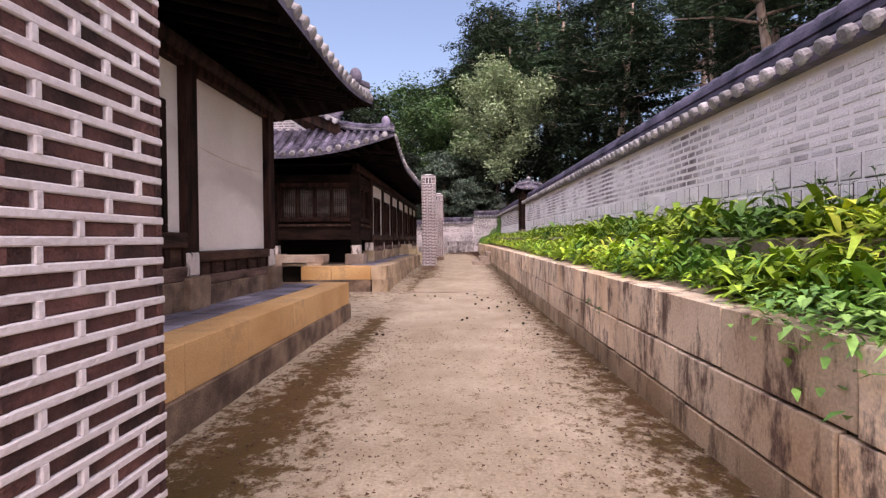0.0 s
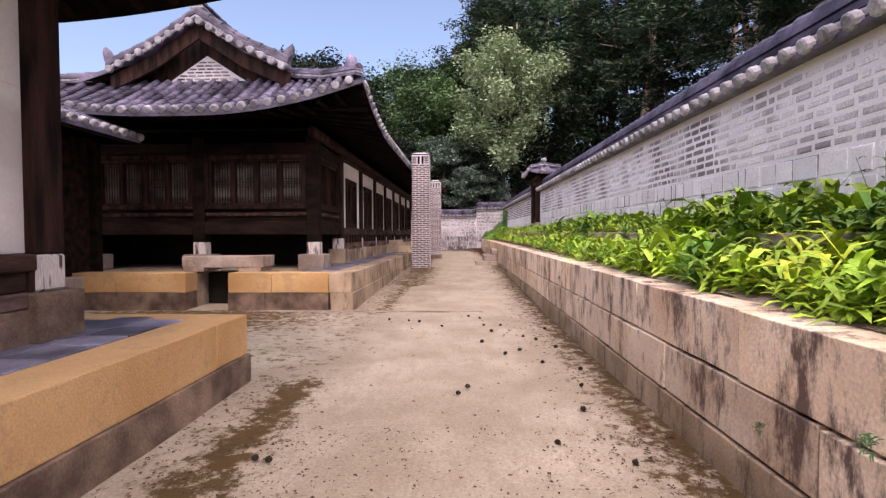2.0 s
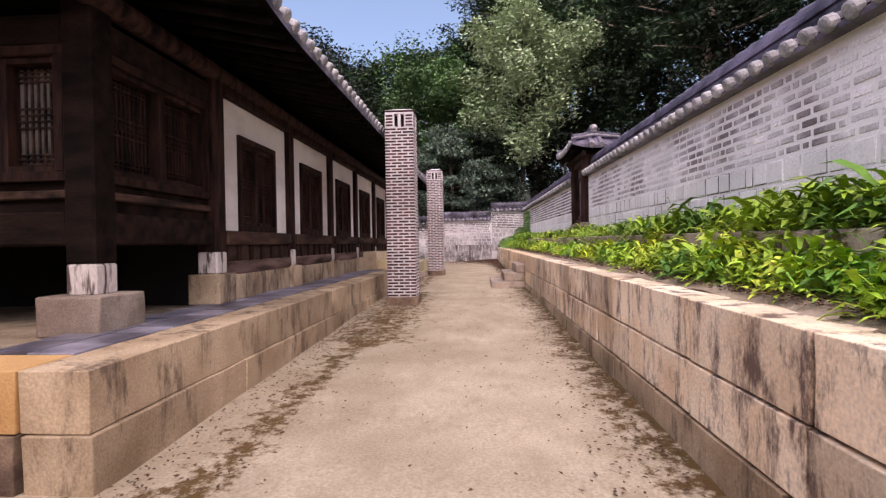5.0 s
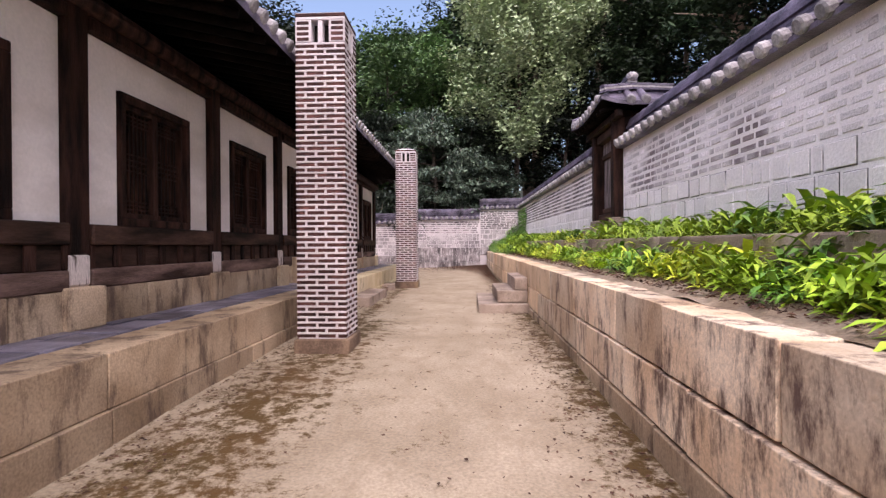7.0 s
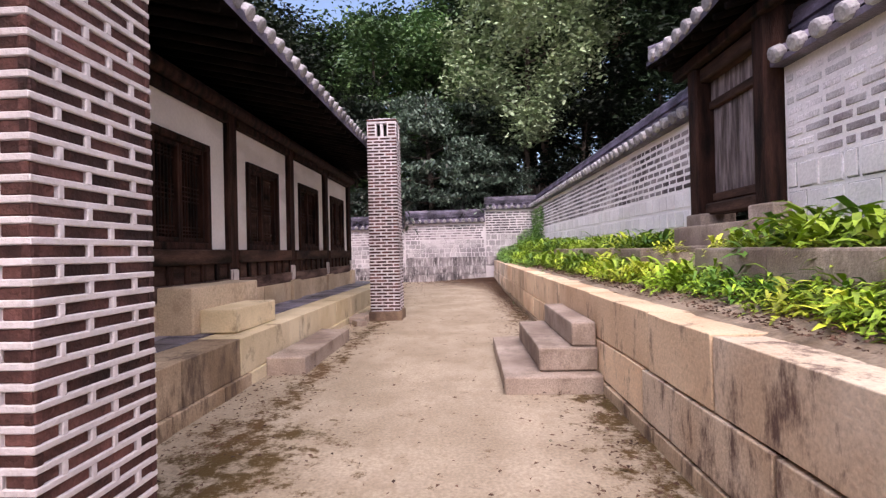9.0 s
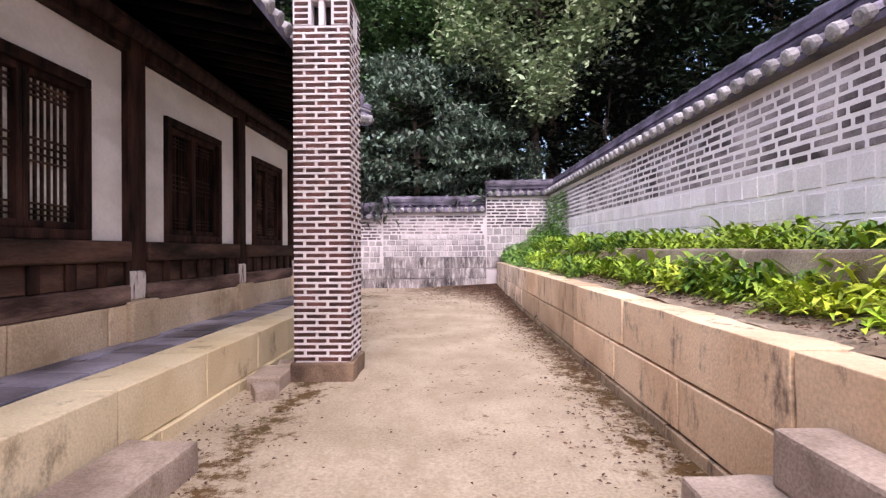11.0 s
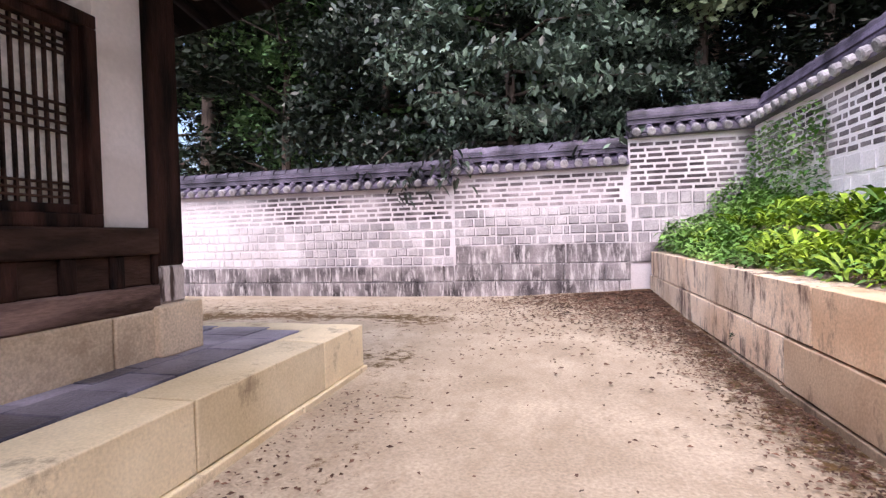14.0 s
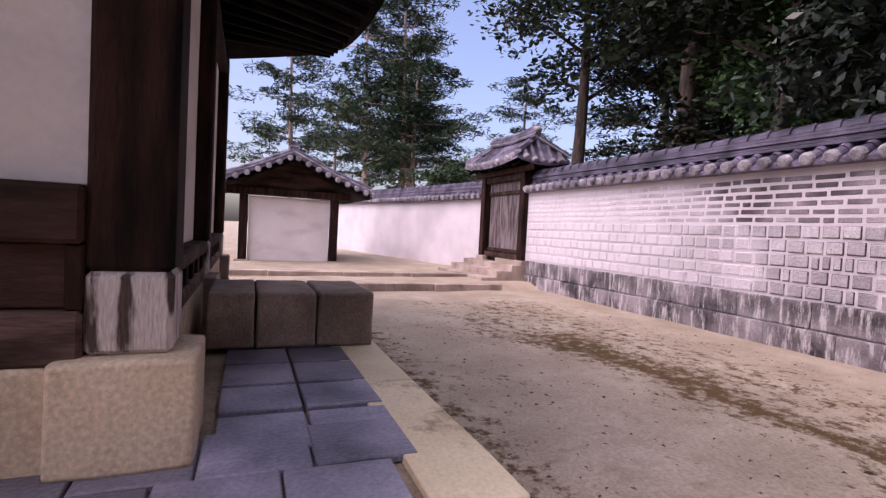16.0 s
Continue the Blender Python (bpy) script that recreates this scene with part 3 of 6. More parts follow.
def courses(parent, a, b, levels, length, height, material, proud, near, name, seed, gap=0.03, joined_name="brickwork", outline=None):
    """Rows of bricks or stones on the line a to b. levels: (z at a, z at b) of each row's foot. near: plan stretch (along the line) of pieces that are objects."""
    r = random.Random(seed)
    a, b = Vector((*a, 0)), Vector((*b, 0))
    way = (b - a).normalized()
    out = Vector((way.y, -way.x, 0))
    turn = math.degrees(math.atan2(way.y, way.x))
    total = (b - a).length
    singles, jv, jf = 0, [], []
    ov, of = [], []
    datas = [box_data(length * k - gap, 0.05, height, material, 0.006, name) for k in (0.55, 1.0, 1.3)]
    shapes = [cbox(length * k - gap, 0.05, height, 0.006) for k in (0.55, 1.0, 1.3)]
    for row, (za, zb) in enumerate(levels):
        s = 0.01
        while s < total:
            k = r.choices((0, 1, 2), (0.15, 0.65, 0.2))[0]
            if s < 0.02:
                k = row % 2
            if s + length * (0.55, 1.0, 1.3)[k] >= total:
                k = 1 if s + length < total else 0
            ln = length * (0.55, 1.0, 1.3)[k]
            mid = s + ln / 2
            if s > 0 and s + ln < total:
                p = a + way * mid + out * (proud - 0.025 + r.uniform(-0.004, 0.004))
                p.z = za + (zb - za) * mid / total + r.uniform(-0.006, 0.006)
                if outline:
                    vv, ff = cbox(ln - gap + 0.016, 0.03, height + 0.016, 0.003)
                    m = pose(*(p + Vector((0, 0, -0.010)) + way * 0.002), 0, 0, turn)
                    m.translation += out * (0.025 - 0.015 - 0.006)
                    base = len(ov)
                    ov += [tuple(m @ Vector(q)) for q in vv]
                    of += [tuple(base + i for i in q) for q in ff]
                if near[0] < mid < near[1] and singles < 300:
                    put(name, datas[k], parent, p, turn + r.uniform(-0.6, 0.6))
                    singles += 1
                else:
                    m = pose(*p, 0, 0, turn)
                    base = len(jv)
                    jv += [tuple(m @ Vector(q)) for q in shapes[k][0]]
                    jf += [tuple(base + i for i in q) for q in shapes[k][1]]
            s += ln
    if ov:
        ob = put("stone_joints", data("stone_joints", ov, of, outline), parent)
        ob["kind"] = "stuff"
    if jv:
        ob = put(joined_name, data(joined_name, jv, jf, material), parent)
        ob["kind"] = "stuff"


# boundary wall along the terrace, broken by a small gate
def along(y):
    return (wall_x(y), y)


wall_right_1 = wall_body("wall_right_1", along(25.75), along(-6.2), 0.4, cap_z(25.75), cap_z(-6.2), 0.42, WHITEWALL, "tall limewashed brick and stone boundary wall with a tiled cap")
wall_right_2 = wall_body("wall_right_2", along(42.0), along(27.45), 0.4, cap_z(42), cap_z(27.45), 0.42, WHITEWALL, "tall limewashed brick and stone boundary wall beyond the small gate")
for w_ob, y0, y1 in ((wall_right_1, -6.2, 25.75), (wall_right_2, 27.45, 42.0)):
    tiled_cap(w_ob, (wall_x(y0) + 0.21, y0), (wall_x(y1) + 0.21, y1), cap_z(y0) + 0.004, cap_z(y1) + 0.004)

# far wall: three lengths, each higher than the last
FAR = 42.25
wall_far_1 = wall_body("wall_far_1", (-12.1, FAR), (-2.5, FAR), -0.2, 2.32, 2.30, 0.45, FARWALL, "limewashed brick and square stone wall with a tiled cap and dark plinth")
wall_far_2 = wall_body("wall_far_2", (-2.5, FAR), (0.94, FAR), -0.2, 2.50, 2.52, 0.45, FARWALL, "limewashed brick wall on two courses of stained plinth stone")
wall_far_3 = wall_body("wall_far_3", (0.94, FAR), (3.6, FAR), -0.2, 3.02, 3.06, 0.45, FARWALL, "taller limewashed brick wall closing the corner of the yard")
wall_far_4 = wall_body("wall_far_4", (-30.0, 39.0), (-14.7, FAR + 0.1), -0.2, 2.28, 2.28, 0.45, FARWALL, "long pale limewashed wall beyond the far gate with tiled cap")
for w_ob, x0, x1, z0, z1 in ((wall_far_1, -12.1, -2.5, 2.324, 2.304), (wall_far_2, -2.5, 0.94, 2.504, 2.524), (wall_far_3, 0.94, 3.5, 3.024, 3.064)):
    tiled_cap(w_ob, (x0, FAR + 0.22), (x1, FAR + 0.22), z0, z1, 0.36)
tiled_cap(wall_far_4, (-30.0, 39.22), (-14.7, FAR + 0.3), 2.284, 2.284, 0.36)


def plinth(parent, x0, x1, z0, z1, proud, seed, name="plinth_stone"):
    r = random.Random(seed)
    x = x0
    while x < x1 - 0.05:
        size = min(r.uniform(0.45, 1.1) if z1 - z0 < 0.5 else r.uniform(0.35, 0.7), x1 - x)
        rough_block(name, size - 0.012, 0.12, z1 - z0 - 0.01, PLINTH, parent, (x + size / 2, FAR - proud + 0.06 - 0.002, z0), r.random() * 40, 0, 0.008, 1)
        x += size


plinth(wall_far_1, -12.0, -2.5, -0.15, 0.32, 0.10, 3)
plinth(wall_far_1, -12.0, -2.52, 0.32, 0.66, 0.06, 4)
plinth(wall_far_2, -2.5, 0.94, -0.15, 0.34, 0.10, 5)
plinth(wall_far_2, -2.48, 0.94, 0.34, 0.68, 0.08, 6)
for x0, x1 in ((-2.46, -1.35), (-1.34, -0.26), (-0.25, 0.94), (0.95, 1.7)):
    rough_block("plinth_stone", x1 - x0 - 0.01, 0.12, 0.37, PLINTH, wall_far_2, ((x0 + x1) / 2, FAR + 0.02, 0.68), x0, 0, 0.008, 1)

# ---------------------------------------------------------------- chimneys
def slotted(parent, sx, z0, z1):
    """Chimney head: a brick box with upright slots on each face, as four corner piers, mullions and bands."""
    h = sx / 2

    def add(x0, x1, y0, y1, za, zb, bag):
        vv, ff = cbox(x1 - x0, y1 - y0, zb - za, 0.006)
        base = len(bag[0])
        bag[0].extend(((p[0] + (x0 + x1) / 2, p[1] + (y0 + y1) / 2, p[2] + za) for p in vv))
        bag[1].extend((tuple(base + i for i in q) for q in ff))

    bag = ([], [])
    for sx_, sy_ in ((-1, -1), (-1, 1), (1, -1), (1, 1)):
        cx, cy = sx_ * (h - 0.1), sy_ * (h - 0.1)
        add(cx - 0.1, cx + 0.1, cy - 0.1, cy + 0.1, z0, z1, bag)
    for q in (-1, 1):
        add(-0.03, 0.03, q * (h - 0.06) - 0.05, q * (h - 0.06) + 0.05, z0, z1, bag)
        add(q * (h - 0.06) - 0.05, q * (h - 0.06) + 0.05, -0.03, 0.03, z0, z1, bag)
    put("vent_head", data("vent_head", bag[0], bag[1], MORTAR), parent, label="slotted smoke vents")


CH, PITCH = 0.62, 0.0665


def build_chimney():
    ch = thing("brick_chimney", (0, 0, 0), "tall square chimney of dark thin bricks and pale joints", "chimney", "chimneys beside the houses")
    rough_block("base_stone", 0.69, 0.69, 0.42, BASE_DARK, ch, (0, 0, -0.30), 3, 0, 0.010, 3)
    block("mortar_core", -CH / 2 + 0.014, CH / 2 - 0.014, -CH / 2 + 0.014, CH / 2 - 0.014, 0.115, 3.80, MORTAR, ch, 0.004)
    r = random.Random(2)
    n = int((3.80 - 0.13) / PITCH)
    bh = PITCH * 0.62
    joint = PITCH - bh
    jv, jf = [], []
    pv, pf = [], []
    singles = 0

    def add_joint(sx, sy, sz, at, rot=0):
        vv, ff = cbox(sx, sy, sz, 0.004)
        m = pose(*at, 0, 0, rot)
        base = len(pv)
        pv.extend(tuple(m @ Vector(p)) for p in vv)
        pf.extend(tuple(base + i for i in p) for p in ff)

    lengths = (0.235, 0.215, 0.15, 0.105)
    bricks = {q: (box_data(q, 0.03, bh, BRICK, 0.004, "brick"), cbox(q, 0.03, bh, 0.004)) for q in lengths}
    for row in range(n):
        z = 0.135 + row * PITCH
        for side in range(4):
            s = -CH / 2 - 0.001
            plan = (0.105, 0.215, 0.235) if (row + side) % 2 else (0.235, 0.215, 0.105)
            for k, q in enumerate(plan):
                mid = s + q / 2
                s += q + 0.0325
                rot = side * 90
                off = Vector((mid, -CH / 2 + 0.020 + r.uniform(0, 0.003), 0))
                off.rotate(Euler((0, 0, radians(rot))))
                at = (off.x, off.y, z + r.uniform(-0.0015, 0.0015))
                if k < 2:
                    side_on = Vector((s - 0.0165 + r.uniform(-0.004, 0.004), -CH / 2 + 0.010, 0))
                    side_on.rotate(Euler((0, 0, radians(rot))))
                    add_joint(0.026, 0.024, bh + 0.008, (side_on.x, side_on.y, z - 0.004), rot)
                if side in (0, 1) and 6 <= row < 50 and singles < 300:
                    put("brick", bricks[q][0], ch, at, rot)
                    singles += 1
                else:
                    m = pose(*at, 0, 0, rot)
                    base = len(jv)
                    jv += [tuple(m @ Vector(p)) for p in bricks[q][1][0]]
                    jf += [tuple(base + i for i in p) for p in bricks[q][1][1]]
        w_ = CH + 0.002 + r.uniform(-0.003, 0.003)
        add_joint(w_, w_, joint, (r.uniform(-0.001, 0.001), r.uniform(-0.001, 0.001), z + bh))
    pointing = put("pointing", data("pointing", pv, pf, MORTAR), ch, label="raised pale mortar joints")
    pointing["kind"] = "stuff"
    for row in range(4):
        z = 3.815 + row * PITCH
        for side in range(4):
            for mid in (-CH / 2 + 0.095, CH / 2 - 0.095):
                off = Vector((mid, -CH / 2 + 0.009, 0))
                off.rotate(Euler((0, 0, radians(side * 90))))
                m = pose(off.x, off.y, z, 0, 0, side * 90)
                base = len(jv)
                jv += [tuple(m @ Vector(p)) for p in bricks[0.15][1][0]]
                jf += [tuple(base + i for i in p) for p in bricks[0.15][1][1]]
    rest = put("brickwork", data("brickwork", jv, jf, BRICK), ch)
    rest["kind"] = "stuff"
    slotted(ch, CH, 3.80, 4.07)
    block("flue", -0.17, 0.17, -0.17, 0.17, 3.78, 4.06, VOID_SHADE, ch, 0.005)
    block("head_band", -CH / 2, CH / 2, -CH / 2, CH / 2, 4.07, 4.115, MORTAR, ch, 0.01)
    block("head_course", -CH / 2 - 0.004, CH / 2 + 0.004, -CH / 2 - 0.004, CH / 2 + 0.004, 4.115, 4.155, BRICK, ch, 0.008)
    bm = bmesh.new()
    bmesh.ops.create_cone(bm, cap_ends=True, segments=4, radius1=0.455, radius2=0.16, depth=0.07)
    bmesh.ops.rotate(bm, cent=(0, 0, 0), matrix=Matrix.Rotation(radians(45), 3, "Z"), verts=bm.verts)
    bmesh.ops.bevel(bm, geom=list(bm.edges), offset=0.012, segments=1, affect="EDGES")
    bmesh.ops.translate(bm, vec=(0, 0, 4.19), verts=bm.verts)
    part("cap_slab", bm, MORTAR, ch, "low pale mortar cap")
    return ch


CHIMNEYS = ((-1.52, 22.68, -0.11), (-1.508, 31.15, 0.0), (-1.345, 1.39, -0.22))
chimney = build_chimney()
chimney.matrix_basis = pose(*CHIMNEYS[0])
copy_thing(chimney, pose(*CHIMNEYS[1]) @ Matrix.Diagonal((0.96, 0.95, 0.957, 1)))
copy_thing(chimney, pose(*CHIMNEYS[2]))


# ---------------------------------------------------------------- houses
def rebase(ob, base):
    ob.matrix_basis = pose(*base)
    shift = pose(-base[0], -base[1], -base[2])
    for c in ob.children:
        c.matrix_basis = shift @ c.matrix_basis


def east(x):
    return lambda s, n: (x + n, s)


def north(y):
    return lambda s, n: (s, y + n)


def south(y):
    return lambda s, n: (s, y - n)


def wbox(name, M, s0, s1, n0, n1, z0, z1, material, parent, ch=0.012, label=""):
    p, q = M(s0, n0), M(s1, n1)
    return block(name, min(p[0], q[0]), max(p[0], q[0]), min(p[1], q[1]), max(p[1], q[1]), z0, z1, material, parent, ch, label)


def joined(name, M, boxes, material, parent, label=""):
    v, f = [], []
    for s0, s1, n0, n1, z0, z1 in boxes:
        p, q = M(s0, n0), M(s1, n1)
        vv, ff = cbox(abs(p[0] - q[0]), abs(p[1] - q[1]), z1 - z0, 0.008)
        base = len(v)
        v += [(a[0] + (p[0] + q[0]) / 2, a[1] + (p[1] + q[1]) / 2, a[2] + z0) for a in vv]
        f += [tuple(base + i for i in k) for k in ff]
    return put(name, data(name, v, f, material), parent, label=label)


def lattice_window(M, s0, s1, z0, z1, parent, paper=None, leaves=2, depth=0.13):
    """Framed lattice window: upright bars crossed by three bands of short rails."""
    fw = 0.09
    bar_mat = WOOD_BEAM if paper else WOOD
    # without paper, a black pane stands for the shaded room behind
    win = joined("window", M, [(s0 + fw, s1 - fw, -depth - 0.03, -depth, z0 + fw, z1 - fw)], paper or VOID_SHADE, parent, "dark lattice window")
    for t0, t1, za, zb in ((s0, s1, z0, z0 + fw), (s0, s1, z1 - fw, z1), (s0, s0 + fw, z0 + fw, z1 - fw), (s1 - fw, s1, z0 + fw, z1 - fw)):
        wbox("window_frame", M, t0, t1, -depth, 0.0, za, zb, WOOD, win, 0.008)
    inner0, inner1 = s0 + fw, s1 - fw
    width = (inner1 - inner0) / leaves
    for k in range(leaves):
        a0, a1 = inner0 + k * width, inner0 + (k + 1) * width
        for t0, t1, za, zb in ((a0, a0 + 0.05, z0 + fw, z1 - fw), (a1 - 0.05, a1, z0 + fw, z1 - fw), (a0 + 0.05, a1 - 0.05, z0 + fw, z0 + fw + 0.06), (a0 + 0.05, a1 - 0.05, z1 - fw - 0.06, z1 - fw)):
            wbox("sash", M, t0, t1, -depth + 0.002, -0.05, za, zb, WOOD, win, 0.006)
        n = max(4, int((a1 - a0 - 0.1) / 0.062))
        for i in range(1, n):
            s = a0 + 0.05 + (a1 - a0 - 0.1) * i / n
            wbox("bar", M, s - 0.009, s + 0.009, -depth + 0.002, -depth + 0.028, z0 + fw + 0.06, z1 - fw - 0.06, bar_mat, win, 0.003)
        lo, hi = z0 + fw + 0.06, z1 - fw - 0.06
        for band in (0.06, 0.5, 0.94):
            for j in (-0.09, -0.03, 0.03, 0.09):
                z = lo + (hi - lo) * band + j * (0.75 if band != 0.5 else 1.0)
                if lo < z < hi:
                    wbox("rail", M, a0 + 0.05, a1 - 0.05, -depth + 0.003, -depth + 0.032, z - 0.008, z + 0.008, bar_mat, win, 0.003)
    return win


def pillar(M, s, n, z0, z1, parent, size=0.26, base_z=None, base_w=0.40, timber=WOOD, base_mat=None):
    h = size / 2
    wbox("pillar", M, s - h, s + h, n - h, n + h, z0 + 0.29, z1, timber, parent, 0.02)
    wbox("pillar_foot", M, s - h, s + h, n - h, n + h, z0, z0 + 0.292, BLEACHED, parent, 0.02, "bleached timber pillar foot")
    if base_z is not None:
        q = M(s, n)
        rough_block("base_stone", base_w, base_w, z0 - base_z + 0.01, base_mat or GRANITE_GREY, parent, (q[0], q[1], base_z - 0.01), s, 0, 0.010, 2)


def bay(M, s0, s1, base, sill, parent, kind, win=None, top=3.22, paper=None, stone=0.77, seed=1, foot=FOOTING, plaster=PLASTER):
    """One bay between two pillars: stone footing, timber rails, plaster and a window."""
    r = random.Random(seed)
    s = s0
    while s < s1 - 0.1:
        size = min(r.uniform(0.7, 1.2), s1 - s)
        if s1 - s - size < 0.3:
            size = s1 - s
        q = M(s + size / 2, -0.05)
        flip = abs(M(1, 0)[0] - M(0, 0)[0]) > 0.5
        rough_block("footing_stone", size - 0.01 if flip else 0.2, 0.2 if flip else size - 0.01, stone - base + 0.02, foot, parent, (q[0], q[1], base - 0.02), r.random() * 30, 0, 0.008, 2)
        s += size
    step = (sill - stone - 0.02) / 3.0
    wbox("beam", M, s0, s1, -0.12, 0.05, stone, stone + step * 0.95, WOOD_WORN, parent, 0.015)
    wbox("panel_board", M, s0, s1, -0.12, 0.0, stone + step * 0.95, sill - step * 1.0, WOOD_BEAM, parent, 0.01)
    n = 6
    for i in range(n + 1):
        c = s0 + (s1 - s0) * (i + 0.0) / n
        wbox("stud", M, max(s0, c - 0.055), min(s1, c + 0.055), 0.0, 0.035, stone + step * 0.95, sill - step, WOOD, parent, 0.008)
    wbox("sill_beam", M, s0, s1, -0.12, 0.06, sill - step, sill, WOOD_BEAM, parent, 0.015)
    if kind == "window":
        a, b, z1 = win
        for t0, t1, za, zb in ((s0, a, sill, top), (b, s1, sill, top), (a, b, z1, top)):
            wbox("plaster_panel", M, t0, t1, -0.12, -0.045, za + 0.002, zb, plaster, parent, 0.004, "white plaster panel")
        lattice_window(M, a, b, sill, z1, parent, paper)
    elif kind == "plaster":
        wbox("plaster_panel", M, s0, s1, -0.12, -0.045, sill + 0.002, top, plaster, parent, 0.004, "white plaster panel")
    wbox("lintel", M, s0, s1, -0.12, 0.06, top, top + 0.12, WOOD, parent, 0.015)


def eave_lift(u, u0, u1, amount, reach=3.4):
    d = min(u - u0, u1 - u)
    return amount * max(0.0, 1 - d / reach) ** 2


def hipped_roof(parent, xc, half, y0, y1, eave, top, lift, gable=1.65, flat=2.05, ends_w=True):
    """Hip-and-gable roof, its ridge along y."""
    xe, xw = xc + half, xc - half
    mid_z = eave + (top - eave) * (half - flat) / half
    corner = eave + lift

    def side_top(y, sgn):
        for edge, s in ((y0, 1), (y1, -1)):
            d = (y - edge) * s
            if d < gable - 0.25:
                k = max(0.0, d / gable)
                return (xc + sgn * (half - (half - flat) * k), y, corner + (mid_z - corner) * k)
        return (xc, y, top)

    for sgn in (1, -1):
        roof_slope(parent, lambda y: (xc + sgn * half, y, eave + eave_lift(y, y0, y1, lift)), lambda y: side_top(y, sgn), (y0, y1), 0.27 if sgn > 0 else 0.9, 0.10, ends=sgn > 0)

    def end_top(x, edge, s):
        d = half - abs(x - xc)
        if d < half - flat:
            k = d / (half - flat)
            return (x, edge + s * gable * k, corner + (mid_z - corner) * k)
        return (x, edge + s * gable, mid_z)

    for edge, s in ((y0, 1), (y1, -1)):
        roof_slope(parent, lambda x: (x, edge, eave + eave_lift(x, xw, xe, lift)), lambda x: end_top(x, edge, s), (xw, xe), 0.27, 0.05)
        for sgn in (1, -1):
            ridge(parent, [(xc + sgn * flat * 0.98, edge + s * (gable - 0.1), mid_z + 0.02), (xc + sgn * (flat + half) / 2, edge + s * gable * 0.5, (mid_z + corner) / 2 - 0.03), (xc + sgn * (half - 0.08), edge + s * 0.08, corner + 0.06)], 0.16, 0.22, "hip_ridge")
            bm = bmesh.new()
            bmesh.ops.create_icosphere(bm, subdivisions=2, radius=0.15)
            bmesh.ops.scale(bm, vec=(0.85, 0.85, 1.25), verts=bm.verts)
            bmesh.ops.translate(bm, vec=(xc + sgn * (half - 0.28), edge + s * 0.26, corner + 0.36), verts=bm.verts)
            part("corner_ornament", bm, TILE, parent, "dark rounded tile at the hip end")
            verge = [(xc, edge + s * (gable - 0.45), top + 0.05), (xc + sgn * flat * 0.5, edge + s * (gable - 0.45), (top + mid_z) / 2 - 0.03), (xc + sgn * flat, edge + s * (gable - 0.45), mid_z + 0.10)]
            ridge(parent, verge, 0.22, 0.24, "verge_ridge")
            for k in range(9):
                t = (k + 0.5) / 9
                p = Vector(verge[0]).lerp(Vector(verge[2]), t)
                tile_end(parent, p + Vector((0, -s * 0.16, -0.02 - 0.12 * t * (1 - t))), Vector((0, -s, -0.12)), 0.08, END_ROOF)
            bargeboard = [Vector(q) + Vector((0, s * 0.06, -0.17)) for q in verge]
            v = []
            for q in bargeboard:
                v += [q + Vector((0, -0.03, 0.12)), q + Vector((0, 0.03, 0.12)), q + Vector((0, 0.03, -0.22)), q + Vector((0, -0.03, -0.22))]
            f = []
            for i in range(2):
                for k in range(4):
                    f.append((i * 4 + k, i * 4 + (k + 1) % 4, i * 4 + 4 + (k + 1) % 4, i * 4 + 4 + k))
            f += [(0, 1, 2, 3), (11, 10, 9, 8)]
            put("bargeboard", data("bargeboard", v, f, WOOD), parent)
            bm = bmesh.new()
            bmesh.ops.create_icosphere(bm, subdivisions=2, radius=0.16)
            for vert in bm.verts:
                c = vert.co
                vert.co = Vector((c.x * 0.8 + 0.05 * c.z, c.y * 0.55, c.z * 1.15 + (0.10 if c.x * sgn > 0.05 else 0) + 0.03 * math.sin(c.x * 40)))
            bmesh.ops.translate(bm, vec=Vector(verge[2]) + Vector((0, 0, 0.32)), verts=bm.verts)
            part("ridge_ornament", bm, TILE, parent, "dark clay ridge-end ornament")
        # gable: dark boards and a small brick triangle
        yg = edge + s * gable
        v = [(xc - flat, yg, mid_z - 0.05), (xc + flat, yg, mid_z - 0.05), (xc, yg, top - 0.02), (xc - flat, yg + s * 0.1, mid_z - 0.05), (xc + flat, yg + s * 0.1, mid_z - 0.05), (xc, yg + s * 0.1, top - 0.02)]
        put("gable_board", data("gable_board", v, [(0, 1, 2), (5, 4, 3), (0, 3, 4, 1), (1, 4, 5, 2), (2, 5, 3, 0)], WOOD), parent)
        gw, gh = 0.88, 0.58
        yb = yg - s * 0.05
        v = [(xc - gw, yb, mid_z), (xc + gw, yb, mid_z), (xc, yb, mid_z + gh), (xc - gw, yg, mid_z), (xc + gw, yg, mid_z), (xc, yg, mid_z + gh)]
        tri = put("gable_brickwork", data("gable_brickwork", v, [(0, 1, 2), (5, 4, 3), (0, 3, 4, 1), (1, 4, 5, 2), (2, 5, 3, 0)], MORTAR), parent, label="pale brick gable triangle")
        gb = box_data(0.16, 0.03, 0.032, BRICK_WALL, 0.004, "brick")
        for row in range(7):
            z = mid_z + 0.035 + row * 0.075
            reach = gw * (1 - (row * 0.075 + 0.07) / gh) - 0.02
            x = -reach + (0.0 if row % 2 else 0.05)
            while x + 0.16 <= reach + 0.02:
                put("brick", gb, tri, (xc + x + 0.08, yb - s * 0.003, z))
                x += 0.20
